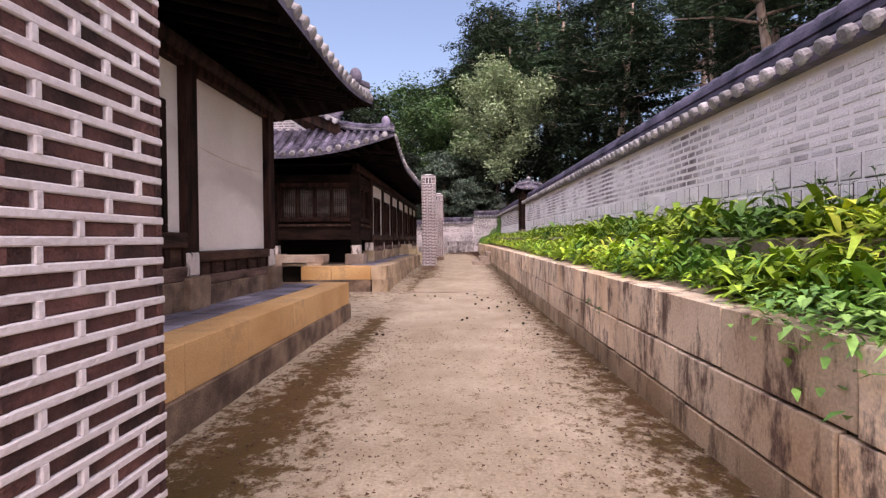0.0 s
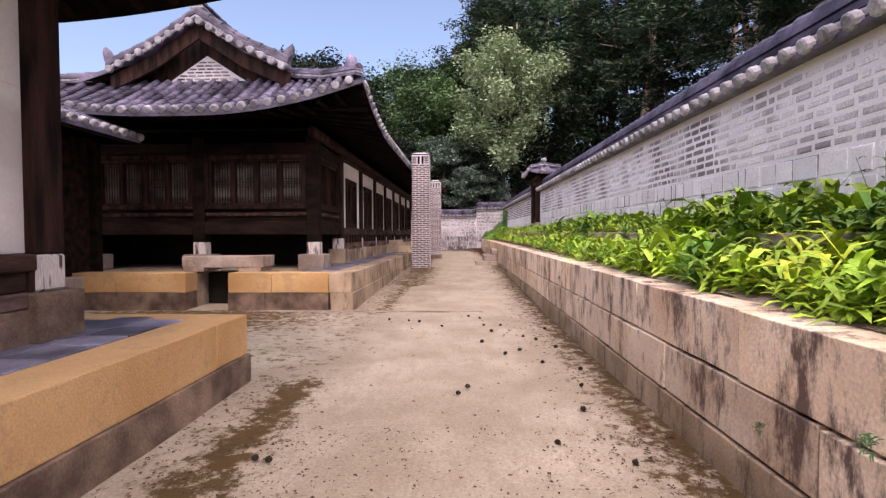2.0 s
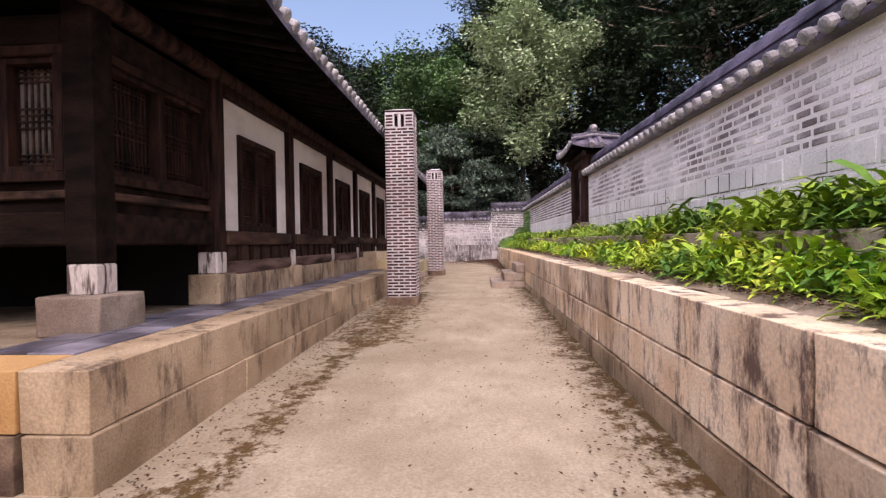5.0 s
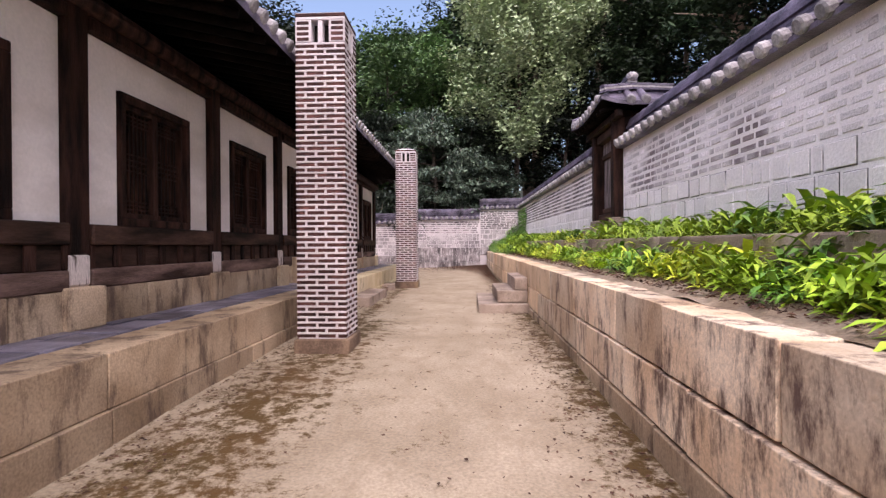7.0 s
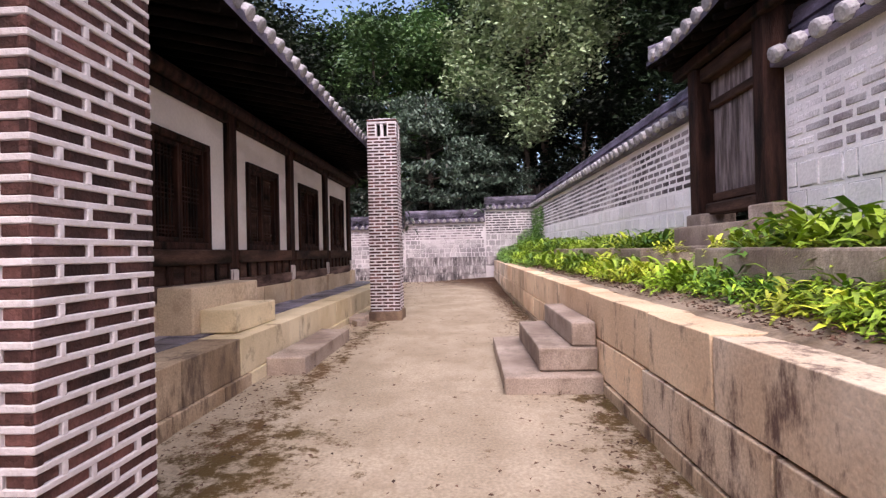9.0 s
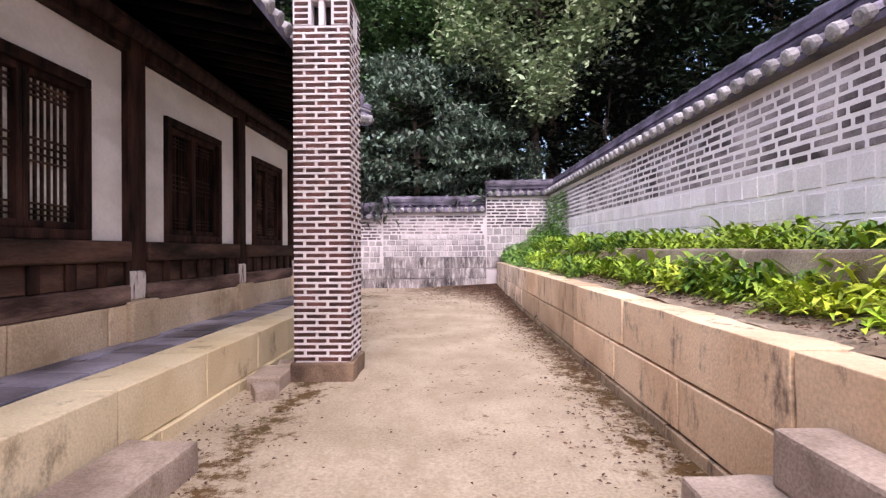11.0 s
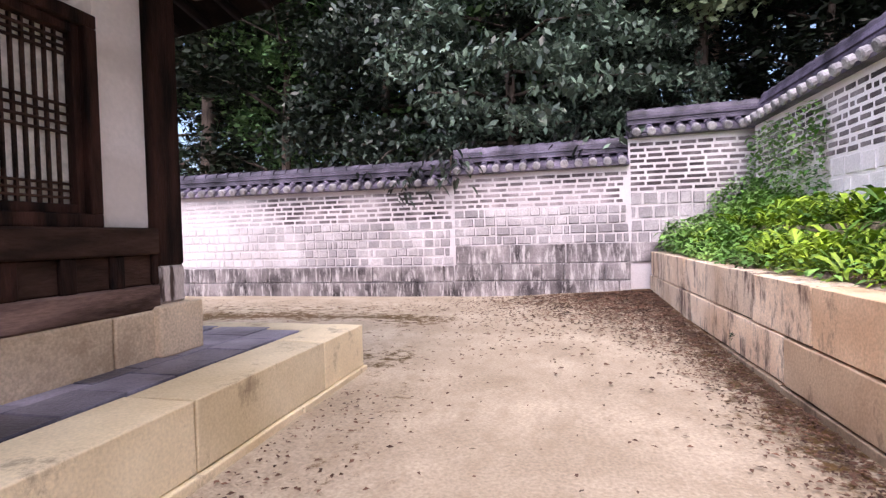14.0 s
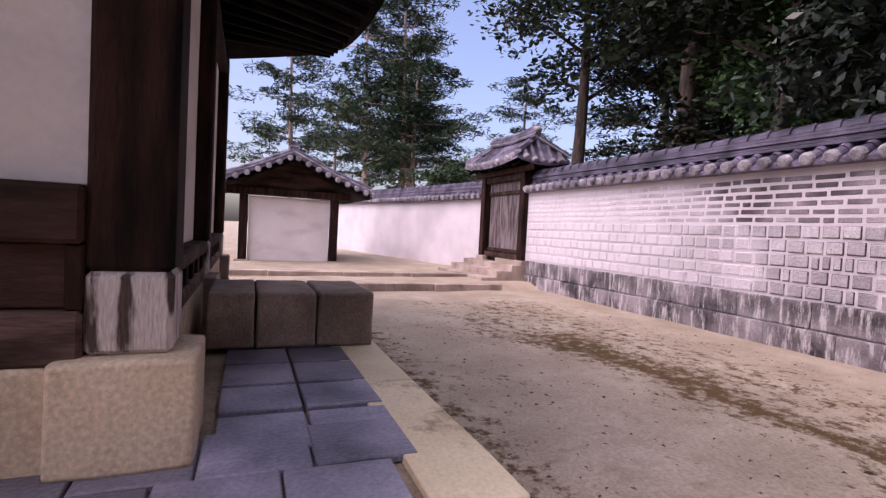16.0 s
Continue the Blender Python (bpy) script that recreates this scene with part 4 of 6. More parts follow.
    ridge(parent, [(xc, y0 + gable - 0.5, top + 0.10), (xc, y0 + 4, top + 0.02), (xc, (y0 + y1) / 2, top), (xc, y1 - 4, top + 0.02), (xc, y1 - gable + 0.5, top + 0.10)], 0.36, 0.30, "main_ridge")


def rafters(parent, y0, y1, x_in, x_out, z_in, z_out, step=0.33, lift=None):
    n = int((y1 - y0) / step)
    for i in range(n + 1):
        y = y0 + (y1 - y0) * i / n
        dz = lift(y) if lift else 0.0
        tube("rafter", [(x_in, y, z_in), (x_out, y, z_out + dz)], [0.055, 0.05], EAVE_SHADE, parent, 6)


def end_rafters(parent, x0, x1, y_in, y_out, z_in, z_out, step=0.36, lift=None):
    n = int((x1 - x0) / step)
    for i in range(n + 1):
        x = x0 + (x1 - x0) * i / n
        dz = lift(x) if lift else 0.0
        tube("rafter", [(x, y_in, z_in), (x, y_out, z_out + dz)], [0.055, 0.05], EAVE_SHADE, parent, 6)


# --- second house, the long one
house_b = thing("timber_house", (0, 0, 0), "long dark timber house with white plaster panels and hipped tile roof", "house")
FB = -3.30                                # face of its long wall
PB = [18.1, 20.68, 23.2, 25.62, 28.1, 30.58, 33.03, 35.42]
E_B = east(FB)
TOP_B = 0.42
for k, y in enumerate(PB):
    pillar(E_B, y, -0.10, 0.80, 3.45, house_b, 0.27, TOP_B, 0.44, base_mat=GRANITE_STAINED if k < 3 else FOOTING)
for k, (a0, a1) in enumerate(zip(PB, PB[1:])):
    mid = (a0 + a1) / 2
    bay(E_B, a0 + 0.135, a1 - 0.135, TOP_B, 1.38, house_b, "window", (mid - 0.66, mid + 0.65, 2.79), paper=PAPER if k in (4, 6) else None, seed=k + 3, foot=GRANITE_STAINED if k < 3 else FOOTING)
tube("purlin", [(FB - 0.02, 15.6, 3.47), (FB - 0.02, 35.9, 3.47)], [0.12, 0.12], WOOD, house_b, 10)
rafters(house_b, 15.2, 36.3, FB - 0.5, -2.02, 3.92, 3.53, 0.33, lambda y: eave_lift(y, 14.4, 37.0, 0.5))
# open porch at its near end
# its timber and paper are coloured darker to stand for the porch shade
S_B = south(15.93)
XP = [-3.44, -6.10, -8.76]
for x in XP:
    pillar(S_B, x, -0.13, 0.73, 3.45, house_b, 0.29, None, timber=WOOD_SHADED)
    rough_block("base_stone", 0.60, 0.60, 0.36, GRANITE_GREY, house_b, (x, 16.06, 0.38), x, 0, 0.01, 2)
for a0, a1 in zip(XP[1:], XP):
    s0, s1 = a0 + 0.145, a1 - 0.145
    wbox("floor_beam", S_B, s0, s1, -0.22, 0.02, 1.19, 1.50, WOOD_SHADED, house_b, 0.02)
    wbox("panel_board", S_B, s0, s1, -0.22, -0.08, 1.50, 1.78, WOOD_SHADED, house_b, 0.01)
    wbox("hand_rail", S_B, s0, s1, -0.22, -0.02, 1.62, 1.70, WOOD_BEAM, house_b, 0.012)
    wbox("lintel", S_B, s0, s1, -0.22, 0.0, 3.02, 3.30, WOOD_SHADED, house_b, 0.02)
    lattice_window(S_B, s0, s1, 1.78, 3.02, house_b, PAPER_SHADED, 4, 0.2)
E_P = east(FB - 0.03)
wbox("floor_beam", E_P, 16.08, 18.0, -0.22, 0.02, 1.19, 1.50, WOOD_SHADED, house_b, 0.02)
wbox("panel_board", E_P, 16.08, 18.0, -0.22, -0.06, 1.50, 1.78, WOOD_SHADED, house_b, 0.01)
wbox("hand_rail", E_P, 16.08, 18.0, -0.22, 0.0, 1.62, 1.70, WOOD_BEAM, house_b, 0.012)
wbox("lintel", E_P, 16.08, 18.0, -0.22, 0.0, 3.02, 3.30, WOOD_SHADED, house_b, 0.02)
lattice_window(E_P, 16.12, 18.0, 1.78, 3.02, house_b, None, 2, 0.2)
block("porch_floor", -9.0, FB - 0.27, 16.18, 18.1, 1.25, 1.42, WOOD_BEAM, house_b, 0.01)
# black blocks added as the shade inside the house
block("inner_wall", -9.2, FB - 0.25, 18.1, 18.25, 0.35, 3.6, VOID_SHADE, house_b, 0.01)
block("dark_interior", -8.3, FB - 0.20, 18.3, 35.2, 0.35, 3.6, VOID_SHADE, house_b, 0.01)
block("ceiling_board", -8.4, FB - 0.2, 16.2, 35.2, 3.62, 3.68, VOID_SHADE, house_b, 0.01)
block("west_wall", -9.35, -9.15, 14.9, 35.3, -0.4, 3.7, WOOD_SHADED, house_b, 0.01)
# north end wall
N_B = north(35.42)
XN = [-6.05, -8.75]
for x in XN:
    pillar(N_B, x, -0.05, 0.80, 3.45, house_b, 0.25, TOP_B, 0.42)
bay(N_B, -5.92, -3.56, TOP_B, 1.10, house_b, "plaster", seed=40)
bay(N_B, -8.62, -6.18, TOP_B, 1.10, house_b, "plaster", seed=41)
end_rafters(house_b, -9.3, -2.5, 35.3, 36.9, 3.92, 3.55, 0.36, lambda x: eave_lift(x, -9.8, -1.95, 0.5))
end_rafters(house_b, -9.3, -2.5, 16.2, 14.5, 3.92, 3.58, 0.36, lambda x: eave_lift(x, -9.8, -1.95, 0.5))
hipped_roof(house_b, -5.87, 3.92, 14.4, 37.0, 3.66, 5.9, 0.60)
rebase(house_b, (-5.87, 25.7, 0.4))

# --- first house
house_a = thing("timber_house", (0, 0, 0), "dark timber house with broad white plaster wall and tile roof", "house")
PA = [8.45 - 2.5 * k for k in range(6)]
E_A = east(-3.30)
TOP_A = 0.36
for y in PA:
    pillar(E_A, y, -0.10, 0.74, 3.45, house_a, 0.29, TOP_A, 0.46, base_mat=BASE_DARK)
for k, (a1, a0) in enumerate(zip(PA, PA[1:])):
    if k == 0:
        bay(E_A, a0 + 0.145, a1 - 0.145, TOP_A, 1.04, house_a, "plaster", seed=21, stone=0.62, foot=BASE_DARK, plaster=PLASTER_DIRTY)
    else:
        bay(E_A, a0 + 0.145, a1 - 0.145, TOP_A, 1.27, house_a, "window", (a0 + 0.5, a1 - 0.44, 2.75), seed=21 + k, stone=0.70, foot=BASE_DARK)
N_A = north(8.50)
for x in (-6.0, -8.6):
    pillar(N_A, x, -0.05, 0.74, 3.45, house_a, 0.27, TOP_A, 0.44)
bay(N_A, -5.86, -3.56, TOP_A, 1.04, house_a, "plaster", seed=31, stone=0.62)
bay(N_A, -8.46, -6.14, TOP_A, 1.04, house_a, "plaster", seed=32, stone=0.62)
tube("purlin", [(-3.32, -4.4, 3.45), (-3.32, 9.0, 3.45)], [0.12, 0.12], WOOD, house_a, 10)
rafters(house_a, -5.2, 9.2, -3.8, -1.9, 3.92, 3.46, 0.33, lambda y: eave_lift(y, -6.0, 9.95, 0.38))
end_rafters(house_a, -9.3, -2.3, 8.4, 9.85, 3.92, 3.50, 0.36, lambda x: eave_lift(x, -9.95, -1.78, 0.38))
# black blocks again fill the rooms in place of shade
block("dark_interior", -8.3, -3.5, -3.9, 8.3, 0.3, 3.6, VOID_SHADE, house_a, 0.01)
block("ceiling_board", -8.4, -3.5, -4.0, 8.3, 3.62, 3.68, VOID_SHADE, house_a, 0.01)
hipped_roof(house_a, -5.87, 4.09, -6.0, 9.95, 3.58, 5.9, 0.38)
tube("plaster_crack", [(-3.344, 6.2, 2.38), (-3.344, 6.6, 2.33), (-3.344, 7.1, 2.30), (-3.344, 7.6, 2.29), (-3.344, 8.28, 2.31)], [0.002, 0.005, 0.003, 0.004, 0.002], FOOTING, house_a, 5, "faint brown crack across the plaster")
rebase(house_a, (-5.87, 2.0, 0.35))

# --- low wing behind, between the two houses
wing = thing("timber_wing", (0, 0, 0), "low dark timber wing with a tiled eave between houses", "house")
block("wall_board", -8.2, -8.0, 8.9, 15.3, 0.3, 3.2, WOOD_SHADED, wing, 0.01)
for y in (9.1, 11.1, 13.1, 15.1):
    block("pillar", -8.05, -7.85, y - 0.1, y + 0.1, 0.3, 3.2, WOOD_SHADED, wing, 0.015)
block("footing_stone", -8.3, -7.75, 8.9, 15.3, -0.4, 0.35, GRANITE_GREY, wing, 0.02)
roof_slope(wing, lambda y: (-6.9, y, 3.25), lambda y: (-9.4, y, 4.6), (9.0, 15.1), 0.27, 0.08)
rebase(wing, (-8.0, 12.0, -0.35))


# ---------------------------------------------------------------- stone platforms
def edge_course(parent, M, s0, s1, depth, z0, z1, material, lengths, seed, turn_flip):
    r = random.Random(seed)
    s = s0
    while s < s1 - 0.05:
        size = min(r.uniform(*lengths), s1 - s)
        if s1 - s - size < 0.35:
            size = s1 - s
        q = M(s + size / 2, -depth / 2 + r.uniform(-0.006, 0.006))
        rough_block("stone", size - 0.01 if turn_flip else depth, depth if turn_flip else size - 0.01, z1 - z0 - 0.006, material, parent, (q[0], q[1], z0), r.random() * 60, 0, 0.007, 3, 0.009)
        s += size


platform_b = tagged(new("platform_2"), "stone platform of stained granite blocks paved with grey tiles under a house", "platform", kind="structure")
XB = -2.235
edge_course(platform_b, east(XB), 14.52, 26.0, 0.46, 0.02, TOP_B, GRANITE_STAINED, (0.9, 1.7), 11, False)
edge_course(platform_b, east(XB), 26.0, 36.70, 0.46, 0.02, TOP_B, GRANITE_PALE, (0.9, 1.7), 19, False)
edge_course(platform_b, east(XB + 0.03), 14.50, 26.2, 0.46, -0.5, 0.02, GRANITE_STAINED, (0.8, 1.5), 12, False)
edge_course(platform_b, east(XB + 0.03), 26.2, 36.72, 0.46, -0.5, 0.02, GRANITE_PALE, (0.8, 1.5), 22, False)
for s0, s1, sd in ((-4.75, XB - 0.46, 13), (-9.2, -5.62, 15)):
    edge_course(platform_b, south(14.50), s0, s1, 0.46, 0.02, TOP_B, GRANITE_FACE, (0.75, 1.3), sd, True)
    edge_course(platform_b, south(14.48), s0, s1, 0.46, -0.5, 0.02, BASE_DARK, (0.7, 1.3), sd + 1, True)
edge_course(platform_b, north(36.72), -9.2, XB - 0.46, 0.34, 0.02, TOP_B, GRANITE_PALE, (0.8, 1.3), 17, True)
edge_course(platform_b, north(36.74), -9.2, XB - 0.46, 0.34, -0.5, 0.02, GRANITE, (0.8, 1.3), 18, True)
block("rubble_core", -9.2, XB - 0.40, 16.0, 36.45, -0.45, TOP_B - 0.04, SOIL, platform_b, 0.01)
block("rubble_core", -4.74, XB - 0.40, 14.9, 16.02, -0.45, TOP_B - 0.044, SOIL, platform_b, 0.01)
# black block set back in the opening as its shade
block("fire_opening", -5.62, -4.75, 15.4, 15.98, -0.45, TOP_B - 0.06, VOID_SHADE, platform_b, 0.01, "black block as the shade inside the fire opening")
block("rubble_core", -9.2, -5.63, 14.9, 16.02, -0.45, TOP_B - 0.044, SOIL, platform_b, 0.01)
r_pave = random.Random(8)
pavers = [box_data(0.37, 0.39, 0.035, PAVER, 0.006, "paver"), box_data(0.37, 0.355, 0.035, PAVER, 0.006, "paver")]
y = 14.98
while y < 36.3:
    k = r_pave.choice((0, 1))
    size = (0.40, 0.365)[k]
    for col in range(2):
        put("paver", pavers[k], platform_b, (XB - 0.66 - col * 0.382 + r_pave.uniform(-0.006, 0.006), y + size / 2 + (0.12 if col else 0), TOP_B - 0.036 + r_pave.uniform(-0.004, 0.006)), r_pave.uniform(-0.8, 0.8))
    y += size
for row in range(2):
    for col in range(9):
        put("paver", pavers[col % 2], platform_b, (-3.45 - col * 0.41, 35.88 + row * 0.385, TOP_B - 0.036 + r_pave.uniform(-0.004, 0.006)), 90 + r_pave.uniform(-0.8, 0.8))
bridge = thing("stone_lintel", (-5.05, 15.2, 0.42), "grey stone slab bridging the fire opening in a platform", "stone slab")
rough_block("slab", 1.75, 0.62, 0.24, GRANITE_GREY, bridge, (0, 0, 0.08), 4, 0, 0.012, 3)
rough_block("slab_foot", 0.42, 0.6, 0.1, GRANITE_GREY, bridge, (-0.62, 0, -0.01), 5, 0, 0.01, 1)
rough_block("slab_foot", 0.48, 0.6, 0.1, GRANITE_GREY, bridge, (0.58, 0, -0.01), 6, 0, 0.01, 1)

platform_a = tagged(new("platform_1"), "stone platform of clean orange granite blocks paved with dark tiles", "platform", kind="structure")
edge_course(platform_a, east(-2.23), -6.0, 9.70, 0.46, -0.05, TOP_A, GRANITE_FACE, (1.5, 2.6), 31, False)
edge_course(platform_a, east(-2.20), -6.0, 9.72, 0.46, -0.6, -0.05, BASE_DARK, (1.2, 2.2), 32, False)
edge_course(platform_a, north(9.70), -9.2, -2.70, 0.46, -0.05, TOP_A, GRANITE_FACE, (1.0, 1.8), 33, True)
edge_course(platform_a, north(9.72), -9.2, -2.67, 0.46, -0.6, -0.05, GRANITE, (1.0, 1.8), 34, True)
block("rubble_core", -9.2, -2.64, -6.0, 9.3, -0.6, TOP_A - 0.04, SOIL, platform_a, 0.01)
y = -0.2
while y < 9.2:
    k = r_pave.choice((0, 1))
    size = (0.40, 0.365)[k]
    for col in range(2):
        put("paver", pavers[k], platform_a, (-2.89 - col * 0.382, y + size / 2 + (0.15 if col else 0), TOP_A - 0.036 + r_pave.uniform(-0.004, 0.006)), r_pave.uniform(-0.8, 0.8))
    y += size
for row in range(2):
    for col in range(5):
        put("paver", pavers[col % 2], platform_a, (-3.6 - col * 0.41, 8.75 + row * 0.385, TOP_A - 0.036 + r_pave.uniform(-0.004, 0.006)), 90)

# step stones of the second house
door_step = thing("step_stones", (-2.9, 27.0, TOP_B), "two cut granite step blocks against the house wall", "steps", "step stones")
rough_block("tread", 0.42, 1.7, 0.52, FOOTING, door_step, (-0.16, 0.05, 0.0), 2, 0, 0.01, 3)
rough_block("tread", 0.42, 1.15, 0.27, GRANITE_PALE, door_step, (0.26, -0.1, 0.0), 3, 0, 0.01, 3)
yard_step = thing("step_stones", (-1.98, 27.7, -0.2), "low worn granite step stone beside the platform", "steps", "step stones")
rough_block("tread", 0.46, 2.2, 0.29, GRANITE_GREY, yard_step, (0, 0, 0), 5, 0, 0.012, 3)
for k, (sx, sy, sz, x, y) in enumerate(((0.34, 0.5, 0.13, -2.0, 30.75), (0.26, 0.36, 0.10, -1.98, 31.25), (0.22, 0.3, 0.09, -1.92, 30.35))):
    loose = thing("loose_stone", (x, y, float(ground_z(x, y))), "flat rough stone lying beside the chimney foot", "stone", "loose stones by the chimney")
    rough_block("stone", sx, sy, sz + 0.04, GRANITE_GREY, loose, (0, 0, -0.03), 20 + k, 15 * k, 0.015, 2)
end_step = thing("step_stones", (-5.3, 36.2, TOP_B), "row of three large granite blocks as a house step", "steps", "step stones")
for k, (y0, y1) in enumerate(((35.56, 35.86), (35.87, 36.27), (36.28, 36.68))):
    rough_block("tread", 0.85, y1 - y0, 0.38, GRANITE_GREY, end_step, (0, (y0 + y1) / 2 - 36.2, 0), 3 + k, 0, 0.012, 3)

# ---------------------------------------------------------------- gates
def west(x):
    return lambda s, n: (x - n, s)


def gate(M, s0, s1, sill, head, eave, top, reach, deep, label, parts_turn, thick=0.42):
    """A wall gate: posts, two plank leaves, lintel and a small tiled roof whose ridge follows the wall."""
    g = thing("wall_gate", (0, 0, 0), label, "gate", "gates in the walls")
    for s in (s0 + 0.1, s1 - 0.1):
        wbox("post", M, s - 0.11, s + 0.11, -thick + 0.02, 0.10, sill, head + 0.1, WOOD, g, 0.02)
        q = M(s, -0.1)
        rough_block("post_stone", 0.42, 0.42, 0.22, GRANITE_GREY, g, (q[0], q[1], sill - 0.2), s, 0, 0.01, 1)
    wbox("threshold", M, s0 + 0.21, s1 - 0.21, -0.2, 0.02, sill, sill + 0.14, WOOD_BEAM, g, 0.02)
    wbox("lintel", M, s0, s1, -0.24, 0.04, head - 0.18, head, WOOD_BEAM, g, 0.02)
    wbox("transom", M, s0 + 0.21, s1 - 0.21, -0.16, -0.06, head - 0.52, head - 0.42, WOOD_BEAM, g, 0.012)
    wbox("transom_board", M, s0 + 0.21, s1 - 0.21, -0.13, -0.09, head - 0.42, head - 0.18, WOOD_GREY, g, 0.006)
    n = 6
    for i in range(n):
        a0 = s0 + 0.22 + (s1 - s0 - 0.44) * i / n
        a1 = s0 + 0.22 + (s1 - s0 - 0.44) * (i + 1) / n
        wbox("door_plank", M, a0 + 0.004, a1 - 0.004, -0.16, -0.11, sill + 0.14, head - 0.52, WOOD_GREY, g, 0.008)
    for z in (sill + 0.16,):
        wbox("door_rail", M, s0 + 0.25, s1 - 0.25, -0.11, -0.06, z, z + 0.10, WOOD_BEAM, g, 0.01)
    mid = -thick / 2
    c = (s0 + s1) / 2
    half = (s1 - s0) / 2 + deep
    hip = min(0.42, half * 0.4)

    def edge_z(u, v):
        return eave + 0.12 * ((u - c) / half) ** 2 * abs(v / reach) ** 2

    for sgn in (1, -1):
        def low(u, sgn=sgn):
            return (*M(u, mid + sgn * reach), edge_z(u, reach))

        def high(u, sgn=sgn):
            k = min(1.0, max(0.0, (half - abs(u - c)) / hip))
            return (*M(u, mid + sgn * reach * (1 - k)), eave + 0.12 + (top - eave - 0.12) * k)
        roof_slope(g, low, high, (c - half, c + half), 0.25, 0.05, 0.07, 0.07)
        for i in range(9):
            u = c - half + 0.3 + (2 * half - 0.6) * i / 8
            p, q = M(u, mid), M(u, mid + sgn * (reach - 0.06))
            tube("rafter", [(*p, top - 0.22), (*q, eave - 0.10)], [0.045, 0.04], EAVE_SHADE, g, 6)

        def low_end(v, sgn=sgn):
            return (*M(c + sgn * half, mid + v), edge_z(c + sgn * half, v))

        def high_end(v, sgn=sgn):
            k = 1 - abs(v) / reach
            return (*M(c + sgn * (half - hip * k), mid + v), eave + 0.12 + (top - eave - 0.12) * k)
        roof_slope(g, low_end, high_end, (-reach, reach), 0.25, 0.02, 0.07, 0.07)
        for v in (-reach, reach):
            foot, head_ = M(c + sgn * (half - 0.04), mid + v * 0.95), M(c + sgn * (half - hip), mid)
            ridge(g, [(*head_, top + 0.03), ((foot[0] + head_[0]) / 2, (foot[1] + head_[1]) / 2, (top + eave) / 2 + 0.10), (*foot, eave + 0.17)], 0.08, 0.15, "hip_ridge")
    p, q, o = M(c - half + hip - 0.08, mid), M(c, mid), M(c + half - hip + 0.08, mid)
    ridge(g, [(*p, top + 0.09), (*q, top + 0.03), (*o, top + 0.09)], 0.20, 0.20, "gate_ridge")
    for u in (c - half + hip - 0.06, c + half - hip + 0.06):
        bm = bmesh.new()
        bmesh.ops.create_icosphere(bm, subdivisions=2, radius=0.11)
        bmesh.ops.scale(bm, vec=(1.0, 1.0, 0.8), verts=bm.verts)
        bmesh.ops.translate(bm, vec=(*M(u, mid), top + 0.25), verts=bm.verts)
        part("ridge_end", bm, TILE_END, g, "rounded pale ridge-end tile")
    for sgn in (1, -1):
        wbox("bracket_beam", M, s0 - 0.35, s1 + 0.35, mid + sgn * 0.30 - 0.06, mid + sgn * 0.30 + 0.06, head, head + 0.14, WOOD, g, 0.02)
    wbox("gate_soffit", M, s0, s1, -thick, 0.0, head + 0.1, head + 0.2, WOOD, g, 0.01)
    return g


g1 = gate(west(wall_x(26.6) - 0.06), 25.78, 27.42, 1.66, 3.48, 3.72, 4.02, 0.66, 0.46, "small dark timber wall gate with a tiled roof", 0)
rebase(g1, (3.5, 26.6, 1.3))
g2 = gate(south(FAR - 0.05), -14.5, -12.1, 0.62, 2.85, 3.05, 3.66, 0.74, 0.36, "dark timber gate with tiled roof in the far wall", 0)
rebase(g2, (-13.4, 42.4, 0.3))
gate_steps = thing("stone_steps", (-13.4, 41.5, 0.1), "pale stone steps up to the far gate", "steps")
for k, (y0, z1) in enumerate(((41.0, 0.22), (41.4, 0.38), (41.8, 0.52))):
    rough_block("tread", 2.9, 42.2 - y0, z1 - 0.05, GRANITE_GREY, gate_steps, (0, (y0 + 42.2) / 2 - 41.5, -0.05), k + 2, 0, 0.01, 2)
edging = tagged(new("stone_edging_far"), "low stone step across the sandy ground before the gate", "edging", kind="structure")
for k in range(4):
    rough_block("stone", 0.28, 1.62, 0.22, GRANITE_GREY, edging, (-11.25, 35.4 + 1.64 * k, -0.07), k, 3, 0.01, 2)
    rough_block("stone", 0.30, 1.62, 0.22, GRANITE_GREY, edging, (-12.9, 35.4 + 1.64 * k, 0.0), k + 9, 3, 0.01, 2)

# small gatehouse beyond
lodge = thing("gatehouse", (0, 0, 0), "small cream plastered gatehouse with a gabled tile roof", "house")
LX, LY = -17.2, 37.0
block("plaster_wall", LX - 4, LX, LY - 1.18, LY + 1.18, 0.10, 2.02, PLASTER, lodge, 0.01, "cream plaster gable wall")
for y in (LY - 1.32, LY + 1.32):
    block("post", LX - 0.10, LX + 0.14, y - 0.12, y + 0.12, 0.10, 2.27, WOOD, lodge, 0.015)
    block("post_stone", LX - 0.2, LX + 0.24, y - 0.22, y + 0.22, -0.1, 0.14, GRANITE_GREY, lodge, 0.02)
block("tie_beam", LX - 0.1, LX + 0.16, LY - 1.8, LY + 1.8, 2.05, 2.28, WOOD, lodge, 0.02)
v = [(LX - 0.02, LY - 1.7, 2.28), (LX - 0.02, LY + 1.7, 2.28), (LX - 0.02, LY, 3.10), (LX + 0.06, LY - 1.7, 2.28), (LX + 0.06, LY + 1.7, 2.28), (LX + 0.06, LY, 3.10)]
put("gable_board", data("gable_board", v, [(2, 1, 0), (3, 4, 5), (0, 1, 4, 3), (1, 2, 5, 4), (2, 0, 3, 5)], WOOD_BEAM), lodge)
